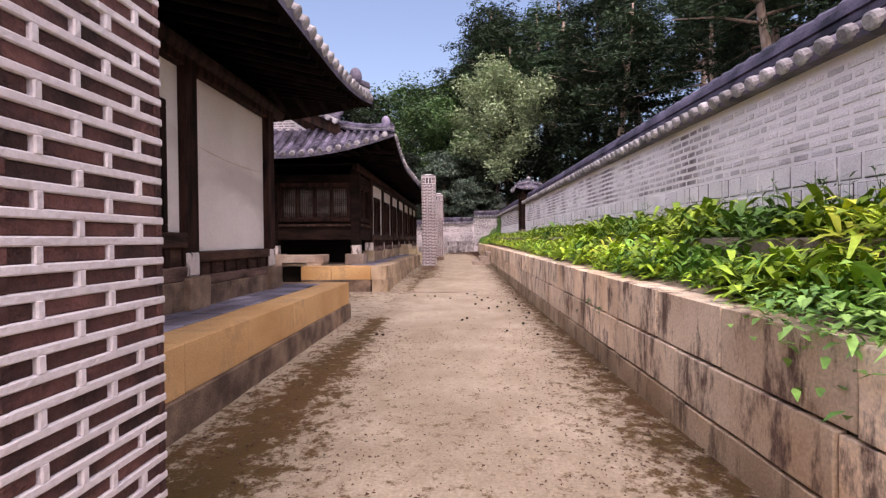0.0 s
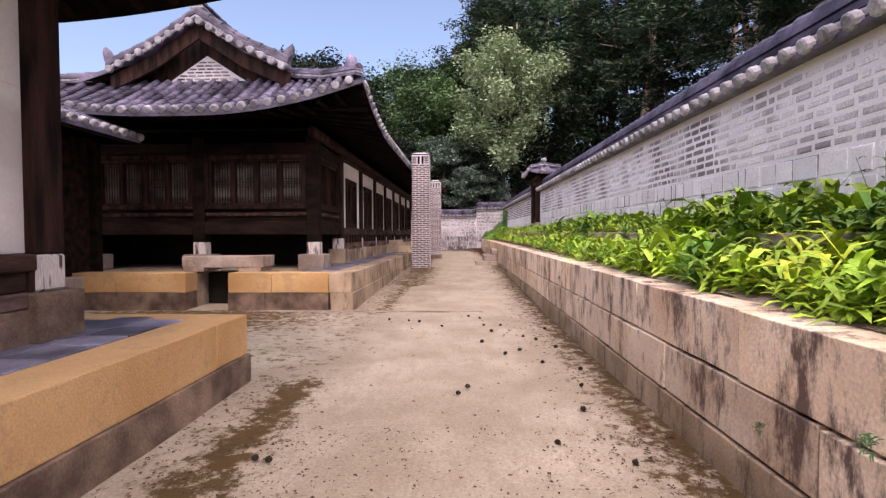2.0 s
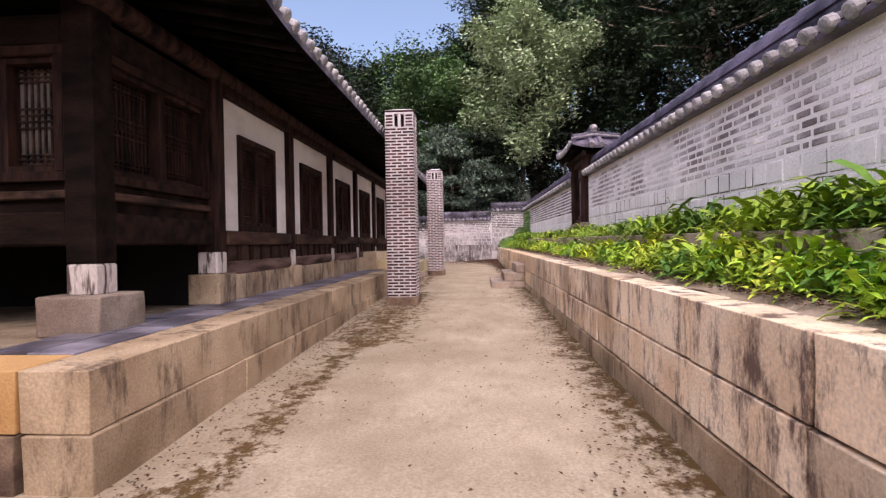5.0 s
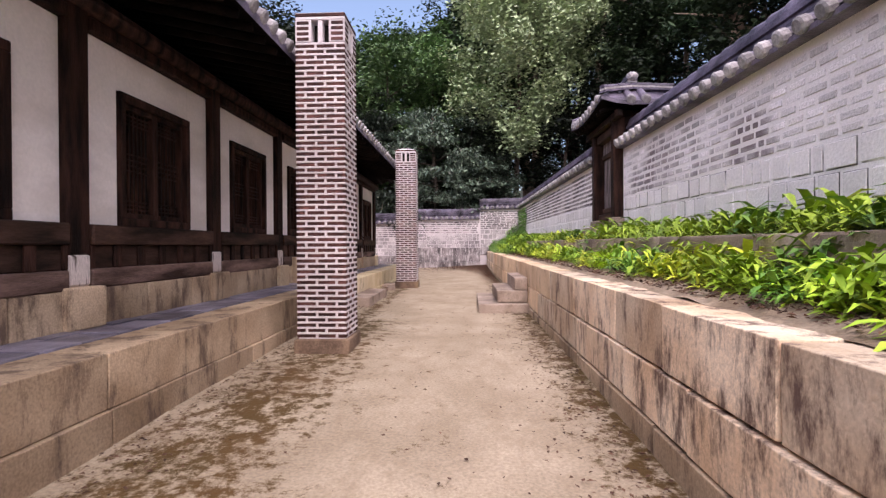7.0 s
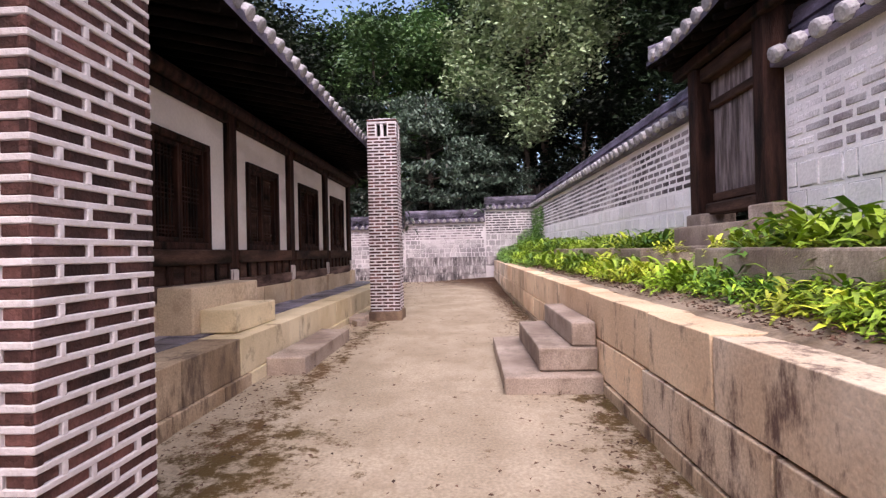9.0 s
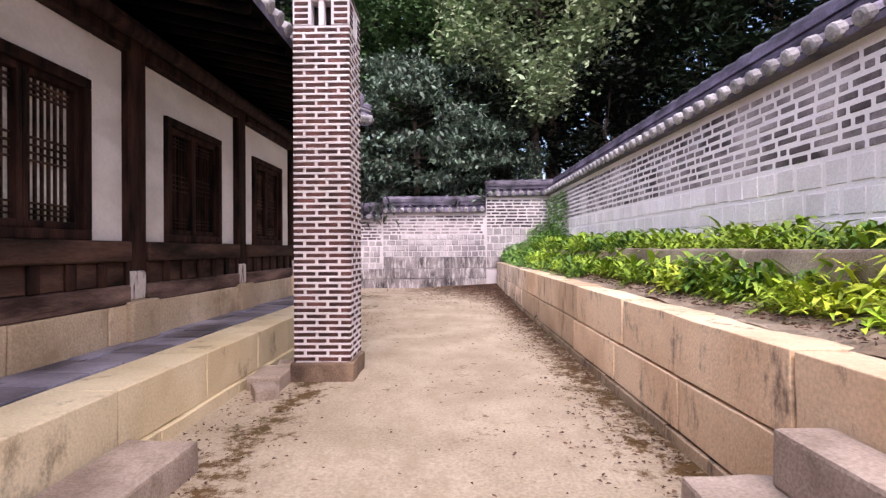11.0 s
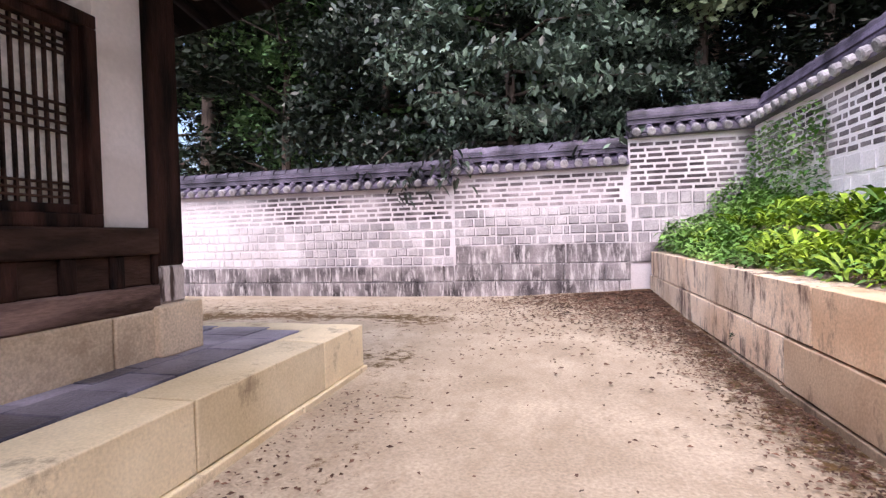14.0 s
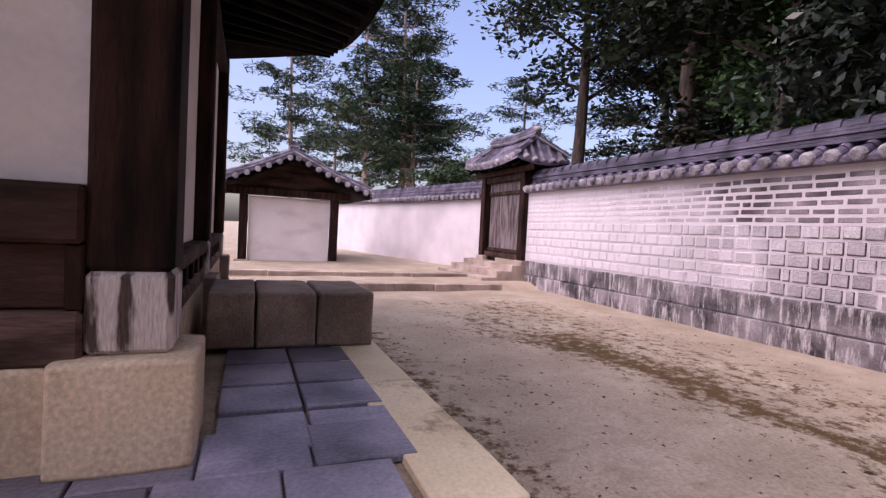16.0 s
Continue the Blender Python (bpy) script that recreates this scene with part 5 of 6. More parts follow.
for sgn in (1, -1):
    roof_slope(lodge, lambda x: (x, LY + sgn * 2.35, 2.22), lambda x: (x, LY, 3.22), (LX - 4.6, LX + 0.75), 0.27, 0.06)
    verge = [(LX + 0.72, LY, 3.26), (LX + 0.72, LY + sgn * 1.2, 2.70), (LX + 0.72, LY + sgn * 2.3, 2.30)]
    ridge(lodge, verge, 0.12, 0.2, "verge_tiles")
    for k in range(8):
        t = (k + 0.4) / 8
        p = Vector(verge[0]).lerp(Vector(verge[2]), t)
        tile_end(lodge, p + Vector((0.12, 0, -0.06 - 0.2 * t * (1 - t))), (1, 0, -0.1), 0.08, END_ROOF)
ridge(lodge, [(LX - 4.6, LY, 3.26), (LX - 2, LY, 3.22), (LX + 0.75, LY, 3.28)], 0.25, 0.26, "main_ridge")
rebase(lodge, (LX - 2, LY, 0.1))

# ---------------------------------------------------------------- wall masonry
def stretch_levels(z_top, rows, pitch):
    return [z_top - pitch * (k + 1) for k in range(rows)]


BR_P = 0.1035
for w_ob, y0, y1, near, sd in ((wall_right_1, -6.0, 25.75, (3.0, 16.0), 1), (wall_right_2, 27.45, 41.9, (0.5, 10.0), 2)):
    a, b = along(y1), along(y0)
    courses(w_ob, a, b, [(cap_z(y1) - 0.06 - BR_P * (k + 1), cap_z(y0) - 0.06 - BR_P * (k + 1)) for k in range(8)], 0.25, BR_P * 0.60, BRICK_PALE if sd == 1 else BRICK_WALL, 0.006, (0, 12) if sd == 1 else near, "brick", sd, 0.045)
    courses(w_ob, a, b, [(cap_z(y1) - 0.06 - BR_P * 8 - 0.262 * (k + 1), cap_z(y0) - 0.06 - BR_P * 8 - 0.262 * (k + 1)) for k in range(4)], 0.28, 0.215, STONE_PALE, 0.010, (0, 20), "wall_stone", sd + 10, 0.05, "stonework", JOINT if sd == 1 else None)
for w_ob, x0, x1, zt, rows, sq, foot, sd in ((wall_far_1, -12.1, -2.5, 2.30, 6, 5, 0.67, 21), (wall_far_2, -2.5, 0.94, 2.50, 6, 4, 1.06, 22), (wall_far_3, 0.94, 3.1, 3.02, 9, 4, 1.0, 23)):
    courses(w_ob, (x0, FAR), (x1, FAR), [(zt - 0.05 - 0.105 * (k + 1),) * 2 for k in range(rows)], 0.29, 0.062, BRICK_WALL, 0.006, (0, 30), "brick", sd, 0.04)
    hgt = (zt - 0.07 - 0.105 * rows - foot) / sq
    courses(w_ob, (x0, FAR), (x1, FAR), [(foot + 0.02 + hgt * k,) * 2 for k in range(sq)], 0.225, hgt - 0.05, STONE_WALL, 0.016, (0, 30), "wall_stone", sd + 10, 0.055, "stonework", JOINT)


# ---------------------------------------------------------------- plants on the terrace
def leaf_geo(root, yaw, length, width, rise, droop, segs=4):
    """An arching, folded, pointed leaf."""
    c, s = math.cos(yaw), math.sin(yaw)
    v, f = [], []
    for k in range(segs + 1):
        t = k / segs
        out = length * t
        z = rise * length * t - droop * length * t * t
        wd = width * (math.sin(math.pi * min(1.0, t * 0.92 + 0.08)) ** 0.8) * 0.5
        for o, dz in ((-wd, 0.25 * wd), (0, 0), (wd, 0.25 * wd)):
            v.append((root[0] + c * out - s * o, root[1] + s * out + c * o, root[2] + z + dz))
    for k in range(segs):
        for q in (0, 1):
            a0 = k * 3 + q
            f.append((a0, a0 + 1, a0 + 4, a0 + 3))
    return v, f


def plant_geo(seed, count=30, size=0.36):
    r = random.Random(seed)
    v, f = [], []
    for i in range(count):
        yaw = i * 2.399 + r.uniform(-0.4, 0.4)
        t = i / count
        ln = size * r.uniform(0.65, 1.2)
        lv, lf = leaf_geo((0.10 * r.uniform(-1, 1), 0.10 * r.uniform(-1, 1), 0.01 + 0.17 * (1 - t) * r.random()), yaw, ln, ln * r.uniform(0.19, 0.31), 0.3 + 1.2 * (1 - t) * r.uniform(0.6, 1.2), 0.5 + 0.5 * (1 - t) + r.uniform(-0.15, 0.2), 2 if i % 2 else 3)
        base = len(v)
        v += lv
        f += [tuple(base + k for k in q) for q in lf]
    return v, f


PLANTS = [plant_geo(k, 40 + 4 * (k % 3), 0.115 + 0.016 * (k % 4)) for k in range(6)]
PLANT_MATS = (LEAF_HOSTA, LEAF_HOSTA_DARK, LEAF_YELLOW)
PLANT_DATA = [[data("leafy_plant", *PLANTS[k], m_, True) for m_ in PLANT_MATS] for k in range(6)]
PLANT_WORDS = ("clump of narrow pointed bright green leaves in the terrace bed", "clump of narrow deep green leaves in the terrace bed", "clump of yellowing green leaves in the terrace bed")
rp = random.Random(12)
count = 0
bags = ([[], []], [[], []], [[], []])
for bed_no, (o0, o1, rows) in enumerate(((0.36, 1.02, 5), (1.05, 1.74, 5))):
    y = 0.9 if bed_no == 0 else -1.0
    while y < 41.7:
        lush = noise.noise(Vector((y * 0.55, bed_no * 7.0, 1.0)))
        for row in range(rows):
            sparse = 0.06 if bed_no == 0 else 0.10
            if bed_no == 0 and 19 < y < 33 and row == 0:
                sparse = 0.6
            if bed_no == 1 and 21 < y < 34:
                sparse = 0.30 - 0.5 * lush
            if rp.random() < sparse:
                continue
            py = y + rp.uniform(-0.14, 0.14)
            edge = 0.20 if 14 < py < 33 else 0.06
            first = o0 + (edge if bed_no == 0 else 0.0)
            off = first + (o1 - first) * (row + rp.uniform(-0.1, 1.1)) / rows
            if bed_no == 1 and 25.6 < py < 27.6:
                continue
            k = rp.randrange(6)
            size = rp.uniform(0.7, 1.3) * (1.0 + 0.35 * lush) * (1.0 if bed_no == 0 else 1.2) * (1.4 if py < 12 else 1.2 if py < 20 else 1.0 if py < 30 else 1.08)
            tone = noise.noise(Vector((py * 0.7, off * 2.0, 5.0))) + rp.uniform(-0.35, 0.35)
            yellow = 0.22 if 14 < py < 31 and bed_no == 0 else 0.55 if py < 31 else 0.9
            c = 2 if tone > yellow else (1 if tone < (-0.30 if py > 7 else 0.0) else 0)
            z = bed_z(off, py) - 0.03
            m = pose(face_x(py) + off, py, z, rp.uniform(-12, 12), rp.uniform(-18, 6), rp.uniform(0, 360)) @ Matrix.Scale(size, 4)
            if bed_no == 0 and count < 290 and row < 2:
                ob = put("leafy_plant", PLANT_DATA[k][c], m=m)
                tagged(ob, PLANT_WORDS[c], "plant", "plants in the front bed")
                count += 1
            else:
                base = len(bags[c][0])
                bags[c][0].extend(tuple(m @ Vector(q)) for q in PLANTS[k][0])
                bags[c][1].extend(tuple(base + i for i in q) for q in PLANTS[k][1])
        y += 0.165
for c, words in enumerate(("dense bright green leafy plants along the boundary wall", "deeper green leafy plants among the terrace beds", "yellow green leafy plants among the terrace beds")):
    tagged(put(("leafy_plants", "dark_leafy_plants", "yellow_leafy_plants")[c], data("leafy_plants", *bags[c], PLANT_MATS[c], True)), words, "plants", kind="stuff")

# low growth that fills the beds between the clumps
lv0, lf0 = [], []
for k in range(10000):
    y = rp.uniform(0, 41.8)
    off = rp.choice((rp.uniform(0.42 + (0.12 if 15 < y < 33 else 0), 0.9), rp.uniform(1.1, 1.75)))
    if off > 1 and 25.6 < y < 27.6:
        continue
    lv, lf = leaf_geo((face_x(y) + off, y, bed_z(off, y) + rp.random() * 0.10), rp.uniform(0, 6.28), rp.uniform(0.06, 0.15), 0.03, rp.uniform(0.0, 1.0), 0.6, 2)
    base = len(lv0)
    lv0 += lv
    lf0 += [tuple(base + i for i in q) for q in lf]
tagged(put("ground_cover", data("ground_cover", lv0, lf0, LEAF_HOSTA, True)), "low green ground cover filling the terrace beds", "plants", kind="stuff")

# creepers spilling over the terrace edge, and thin stalks against the boundary wall
cv, cf = [], []
for k in range(2600):
    y = 3.4 - 4.4 * rp.random() ** 0.7
    off = rp.uniform(-0.05, 0.55)
    z = bed_z(max(off, 0.1), y) + rp.random() * 0.20
    if off < 0.02:
        z -= rp.random() ** 2 * 0.35
    lv, lf = leaf_geo((face_x(y) + off, y, z), rp.uniform(0, 6.28), rp.uniform(0.05, 0.12), 0.045, rp.uniform(-0.3, 0.9), 0.5, 2)
    base = len(cv)
    cv += lv
    cf += [tuple(base + i for i in q) for q in lf]
tagged(put("creepers", data("creepers", cv, cf, LEAF_CREEPER, True)), "low blue green creepers spilling over the terrace edge", "creepers", kind="stuff")
sv_, sf_ = [], []
for k in range(130):
    y = rp.choice((rp.uniform(2.5, 8.5), rp.uniform(2.5, 8.5), rp.uniform(8.5, 19)))
    off = rp.uniform(1.35, 1.72)
    h = rp.uniform(0.25, 0.62)
    x0, z0 = face_x(y) + off, bed_z(off, y)
    lean_x, lean_y = rp.gauss(0, 0.08), rp.gauss(0, 0.12)
    tv, tf = tube_geo([Vector((x0, y, z0)), Vector((x0 + lean_x * 0.4, y + lean_y * 0.4, z0 + h * 0.6)), Vector((x0 + lean_x, y + lean_y, z0 + h))], [0.005, 0.004, 0.002], 3)
    base = len(sv_)
    sv_ += tv
    sf_ += [tuple(base + i for i in q) for q in tf]
    for q in range(7):
        u = rp.uniform(0.3, 1.0)
        lv, lf = leaf_geo((x0 + lean_x * u, y + lean_y * u, z0 + h * u), rp.uniform(0, 6.28), rp.uniform(0.05, 0.13), 0.022, rp.uniform(0.2, 1.2), 0.6, 2)
        base = len(sv_)
        sv_ += lv
        sf_ += [tuple(base + i for i in w_) for w_ in lf]
tagged(put("tall_weeds", data("tall_weeds", sv_, sf_, LEAF_MID, True)), "thin tall weeds standing against the limewashed boundary wall", "weeds", kind="stuff")

# climbing weeds in the far corner and tufts in the wall joints
wv, wf = [], []
for k in range(8200):
    y = 42.05 - abs(rp.gauss(0, 2.5))
    off = rp.uniform(0.15, 1.75)
    mound = (0.32 + 0.75 * max(0.0, (y - 38.5) / 3.6) ** 1.5) * (0.45 + 0.55 * off / 1.75) * (0.75 + 0.5 * noise.noise(Vector((off * 2.2, y * 1.3, 2.0))))
    z = bed_z(off, min(y, 42)) + mound * rp.random() ** 0.6
    if k % 5 == 0:
        off = 1.72 - 0.05 * rp.random()
        y = 42.1 - 2.6 * rp.random()
        z = 1.2 + rp.random() ** 1.6 * 1.75
    lv, lf = leaf_geo((face_x(y) + off, min(y, 42.15), z), rp.uniform(0, 6.28), rp.uniform(0.06, 0.15), 0.06, rp.uniform(-0.3, 0.8), 0.5, 2)
    base = len(wv)
    wv += lv
    wf += [tuple(base + i for i in q) for q in lf]
tagged(put("corner_weeds", data("corner_weeds", wv, wf, LEAF_CREEPER, True)), "tangled weeds and creepers in the corner of the walls", "weeds", kind="stuff")
WEED = data("weed", *PLANTS[0], LEAF_MID, True)
for px, py, pz, sc in ((1.63, 6.62, 0.33, 0.45), (1.63, 6.1, 0.30, 0.4), (1.66, 7.4, 0.10, 0.3), (1.72, 1.9, 0.18, 0.5), (1.30, 34.4, 0.10, 0.35), (1.29, 37.5, 0.20, 0.35), (1.60, 12.9, 0.45, 0.3), (0.75, 24.6, -0.17, 0.35), (1.28, 33.2, -0.02, 0.3)):
    tagged(put("weed", WEED, m=pose(px, py, pz, 0, -40, 20) @ Matrix.Scale(sc * 0.7, 4)), "small green weed growing from a stone joint", "weed", "weeds in the stone joints")

# ---------------------------------------------------------------- litter and cones in the yard
lv_, lf_ = [], []
for k in range(31000):
    zone = rp.random() if k < 17000 else (2.0 if k < 23000 else 3.0)
    if zone == 2.0:
        y = rp.uniform(0, 8.5)
        x = rp.choice((1.7 - abs(rp.gauss(0, 0.6)), -1.75 + abs(rp.gauss(0, 0.6)), rp.uniform(-1.6, 1.6)))
    elif zone == 3.0:
        y = 42.0 - abs(rp.gauss(0, 4.5))
        x = face_x(y) - 0.03 - abs(rp.gauss(0, 0.22 + 0.10 * max(0.0, y - 36)))
    elif zone < 0.30:
        y = rp.uniform(-1, 41)
        x = face_x(y) - abs(rp.gauss(0, 0.35)) - 0.03
    elif zone < 0.52:
        y = rp.uniform(1, 36)
        x = -2.15 + abs(rp.gauss(0, 0.40))
        if 9.8 < y < 14.4:
            x = rp.uniform(-7, -2) + rp.gauss(0, 0.4)
    elif zone < 0.86:
        y = 41.9 - abs(rp.gauss(0, 1.7))
        x = 1.25 - abs(rp.gauss(0, 1.5))
    elif zone < 0.93:
        y, x = rp.uniform(36.5, 41.5), rp.uniform(-9, -1)
    else:
        y, x = rp.uniform(0, 40), rp.uniform(-2, 1.6)
    if y > 41.9 or x < -9 or (x < -2.15 and (y < 9.75 or 14.4 < y < 36.8)) or x > face_x(y) - 0.02:
        continue
    z = float(ground_z(x, y)) + 0.022
    size = rp.uniform(0.005, 0.018) if zone == 2.0 else rp.uniform(0.008, 0.026) if zone < 0.52 or zone > 0.86 else rp.uniform(0.014, 0.042)
    q = rp.uniform(0, 6.28)
    cx, sx = math.cos(q) * size, math.sin(q) * size
    base = len(lv_)
    lv_ += [(x - cx, y - sx, z), (x + sx * 0.5, y - cx * 0.5, z + rp.uniform(0, 0.012)), (x + cx, y + sx, z + 0.003), (x - sx * 0.5, y + cx * 0.5, z + rp.uniform(0, 0.012))]
    lf_.append((base, base + 1, base + 2, base + 3))
for k in range(5200):
    y = rp.uniform(10, 37)
    off = 0.33 + abs(rp.gauss(0, 0.16))
    x, z = face_x(y) + off, bed_z(off, y) + 0.03
    size, q = rp.uniform(0.008, 0.026), rp.uniform(0, 6.28)
    cx, sx = math.cos(q) * size, math.sin(q) * size
    base = len(lv_)
    lv_ += [(x - cx, y - sx, z), (x + sx * 0.5, y - cx * 0.5, z + rp.uniform(0, 0.015)), (x + cx, y + sx, z + 0.004), (x - sx * 0.5, y + cx * 0.5, z + rp.uniform(0, 0.015))]
    lf_.append((base, base + 1, base + 2, base + 3))
tagged(put("leaf_litter", data("leaf_litter", lv_, lf_, LITTER)), "scattered dry brown leaves and twigs on the sand", "leaf litter", kind="stuff")

bm = bmesh.new()
for ring in range(6):
    t = ring / 5
    for k in range(8):
        q = 2 * math.pi * (k + 0.5 * (ring % 2)) / 8
        rad = 0.030 * math.sin(math.pi * (0.15 + 0.75 * t))
        scale_m = Matrix.Translation((math.cos(q) * rad, math.sin(q) * rad, 0.008 + 0.045 * t)) @ Matrix.Rotation(q, 4, "Z") @ Matrix.Diagonal((0.014, 0.010, 0.006, 1))
        bmesh.ops.create_cube(bm, size=1.4, matrix=scale_m)
cone_me = bpy.data.meshes.new("pine_cone")
bm.to_mesh(cone_me)
bm.free()
cone_me.materials.append(CONE)
CONES = ((-0.03, 9.3), (0.06, 9.5), (-1.38, 7.87), (-1.28, 7.85), (0.28, 11.6), (0.45, 12.4), (0.62, 12.9), (0.75, 11.1), (0.9, 12.0), (1.05, 11.8), (-0.75, 13.2), (-0.95, 13.3), (-0.35, 12.8), (0.1, 13.8), (0.3, 13.6), (0.95, 10.5), (1.25, 11.3), (1.2, 9.6), (1.05, 8.9), (1.15, 7.9), (0.35, 12.9), (1.32, 10.2), (-1.3, 13.4), (0.7, 8.2), (0.55, 10.9), (1.3, 12.6))
for k, (x, y) in enumerate(CONES):
    tagged(put("pine_cone", cone_me, m=pose(x, y, float(ground_z(x, y)) + 0.01, rp.uniform(0, 30), 0, rp.uniform(0, 360)) @ Matrix.Scale(rp.uniform(0.52, 0.76), 4)), "dark fallen pine cone lying on the sandy ground", "pine cone", "fallen pine cones")


# ---------------------------------------------------------------- hillside and trees
def hill_z(x, y):
    right = max(0.0, x - 4.6) * 0.30
    back = max(0.0, y - 43.2) * 0.16 * min(1.0, max(0.0, (x + 9) / 8))
    return -0.2 + min(11.0, right + back) + 0.5 * noise.noise(Vector((x * 0.15, y * 0.15, 3))) * min(1, (right + back))


hv, hf = [], []
hx = list(np.arange(-14, 60.1, 2.0))
hy = list(np.arange(-40, 100.1, 2.0))
keep = {}
for y in hy:
    for x in hx:
        if x >= 4.0 or y >= 43.2:
            keep[x, y] = len(hv)
            hv.append((max(x, 4.2) if y < 43.2 else x, y, hill_z(x, y)))
for x, x2 in zip(hx, hx[1:]):
    for y, y2 in zip(hy, hy[1:]):
        if all(k in keep for k in ((x, y), (x2, y), (x2, y2), (x, y2))):
            hf.append((keep[x, y], keep[x2, y], keep[x2, y2], keep[x, y2]))
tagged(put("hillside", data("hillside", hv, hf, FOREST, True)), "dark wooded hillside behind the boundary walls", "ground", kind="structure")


def tree(name, label, height, crown_r, crown_low, bark, leaf, seed, clumps=70, leaves=120, leaf_size=0.22, kind="broad", trunk_r=0.22, lean=0.0):
    """Tapered trunk with limbs, and a crown of many single leaves gathered in uneven clumps."""
    r = random.Random(seed)
    t = thing(name, (0, 0, 0), label, "tree", "trees of the wood")
    pts, rad = [], []
    for k in range(9):
        s = k / 8
        pts.append(Vector((lean * height * s + 0.25 * math.sin(s * 5 + seed) * s, 0.25 * math.cos(s * 4 + seed) * s, -0.5 + (height * 0.88 + 0.5) * s)))
        rad.append(trunk_r * (1 - 0.8 * s))
    v, f = tube_geo(pts, rad, 8)
    tips = []
    limbs = 16 if kind == "broad" else 20
    for k in range(limbs):
        s = crown_low + (0.97 - crown_low) * (k + r.random()) / limbs
        root = pts[int(s * 8)].lerp(pts[min(8, int(s * 8) + 1)], s * 8 - int(s * 8))
        yaw = k * 2.4 + r.uniform(-0.5, 0.5)
        shape = math.sin(math.pi * min(1, max(0.08, (s - crown_low) / (1.02 - crown_low) * 0.86 + 0.14))) if kind == "broad" else (1.1 - 0.75 * (s - crown_low) / (1 - crown_low))
        reach = crown_r * shape * r.uniform(0.65, 1.15)
        lift_ = (0.45 if kind == "broad" else 0.08) * reach
        mid = root + Vector((math.cos(yaw) * reach * 0.5, math.sin(yaw) * reach * 0.5, lift_ * 0.65 + r.uniform(-0.2, 0.2)))
        end = root + Vector((math.cos(yaw) * reach, math.sin(yaw) * reach, lift_ - (0.15 * reach if kind == "droop" else 0)))
        lr = max(0.025, trunk_r * (1 - 0.8 * s) * 0.5)
        bv_, bf_ = tube_geo([root, mid, end], [lr, lr * 0.6, lr * 0.2], 5)
        base = len(v)
        v += bv_
        f += [tuple(base + i for i in q) for q in bf_]
        tips += [end, mid.lerp(end, 0.5), mid]
    tips.append(pts[-1])
    put("trunk", data("trunk", v, f, bark, True), t)
    rn = np.random.RandomState(seed)
    centres = np.array([tips[i % len(tips)] for i in range(clumps)]) + rn.normal(0, 0.10 * crown_r, (clumps, 3))
    flat = {"broad": 0.7, "pine": 0.30, "droop": 0.36}[kind]
    size = rn.uniform(0.55, 1.1, clumps) * crown_r * (0.27 if kind == "broad" else 0.25 if kind == "droop" else 0.32)
    c = np.repeat(centres, leaves, 0)
    way = rn.normal(0, 1, (clumps * leaves, 3))
    way /= np.linalg.norm(way, axis=1)[:, None]
    far = rn.uniform(0.35, 1.0, (clumps * leaves, 1)) ** 0.6
    p = c + way * far * np.repeat(size, leaves)[:, None] * np.array([1, 1, flat])
    u = rn.normal(0, 1, (clumps * leaves, 3))
    u[:, 2] = u[:, 2] * (0.35 if kind != "droop" else 0.6) - (0.15 if kind != "droop" else 0.7)
    u /= np.linalg.norm(u, axis=1)[:, None]
    n = rn.normal(0, 0.55, (clumps * leaves, 3)) + np.array([0, 0, 1.0])
    s_ = np.cross(u, n)
    s_ /= np.linalg.norm(s_, axis=1)[:, None] + 1e-6
    ln = leaf_size * rn.uniform(0.6, 1.3, (clumps * leaves, 1))
    wd = ln * (0.24 if kind != "pine" else 0.10)
    quad = np.stack([p - u * ln * 0.5, p + s_ * wd, p + u * ln * 0.5, p - s_ * wd], 1).reshape(-1, 3)
    faces = np.arange(len(quad)).reshape(-1, 4)
    me = bpy.data.meshes.new("crown")
    me.vertices.add(len(quad))
    me.vertices.foreach_set("co", quad.astype(np.float32).ravel())
    me.loops.add(len(quad))
    me.loops.foreach_set("vertex_index", faces.ravel().astype(np.int32))
    me.polygons.add(len(faces))
    me.polygons.foreach_set("loop_start", np.arange(0, len(quad), 4).astype(np.int32))
    me.polygons.foreach_set("loop_total", np.full(len(faces), 4, np.int32))
    me.update(calc_edges=True)
    me.materials.append(leaf)
    put("crown", me, t)
    return t


def plant_tree(t, spots, first=True):
    for k, (x, y, z, turn, size) in enumerate(spots):
        m = pose(x, y, z, 0, 0, turn) @ Matrix.Scale(size, 4)
        if k == 0:
            t.matrix_basis = m
        else:
            t.scale = (1, 1, 1)
            q = copy_thing(t, pose(0, 0, 0))
            q.matrix_basis = m
    k0 = spots[0]
    t.matrix_basis = pose(k0[0], k0[1], k0[2], 0, 0, k0[3]) @ Matrix.Scale(k0[4], 4)


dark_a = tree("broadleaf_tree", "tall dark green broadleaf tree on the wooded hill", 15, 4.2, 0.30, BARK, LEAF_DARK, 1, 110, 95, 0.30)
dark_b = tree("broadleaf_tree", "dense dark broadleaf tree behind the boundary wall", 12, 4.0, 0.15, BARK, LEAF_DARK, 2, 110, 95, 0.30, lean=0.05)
mid_a = tree("broadleaf_tree", "green broadleaf tree in full summer leaf", 15, 4.3, 0.2, BARK, LEAF_MID, 3, 260, 60, 0.28)
light_a = tree("broadleaf_tree", "sunlit pale green broadleaf tree above the far wall", 17.0, 4.3, 0.42, BARK, LEAF_LIGHT, 4, 460, 62, 0.25)
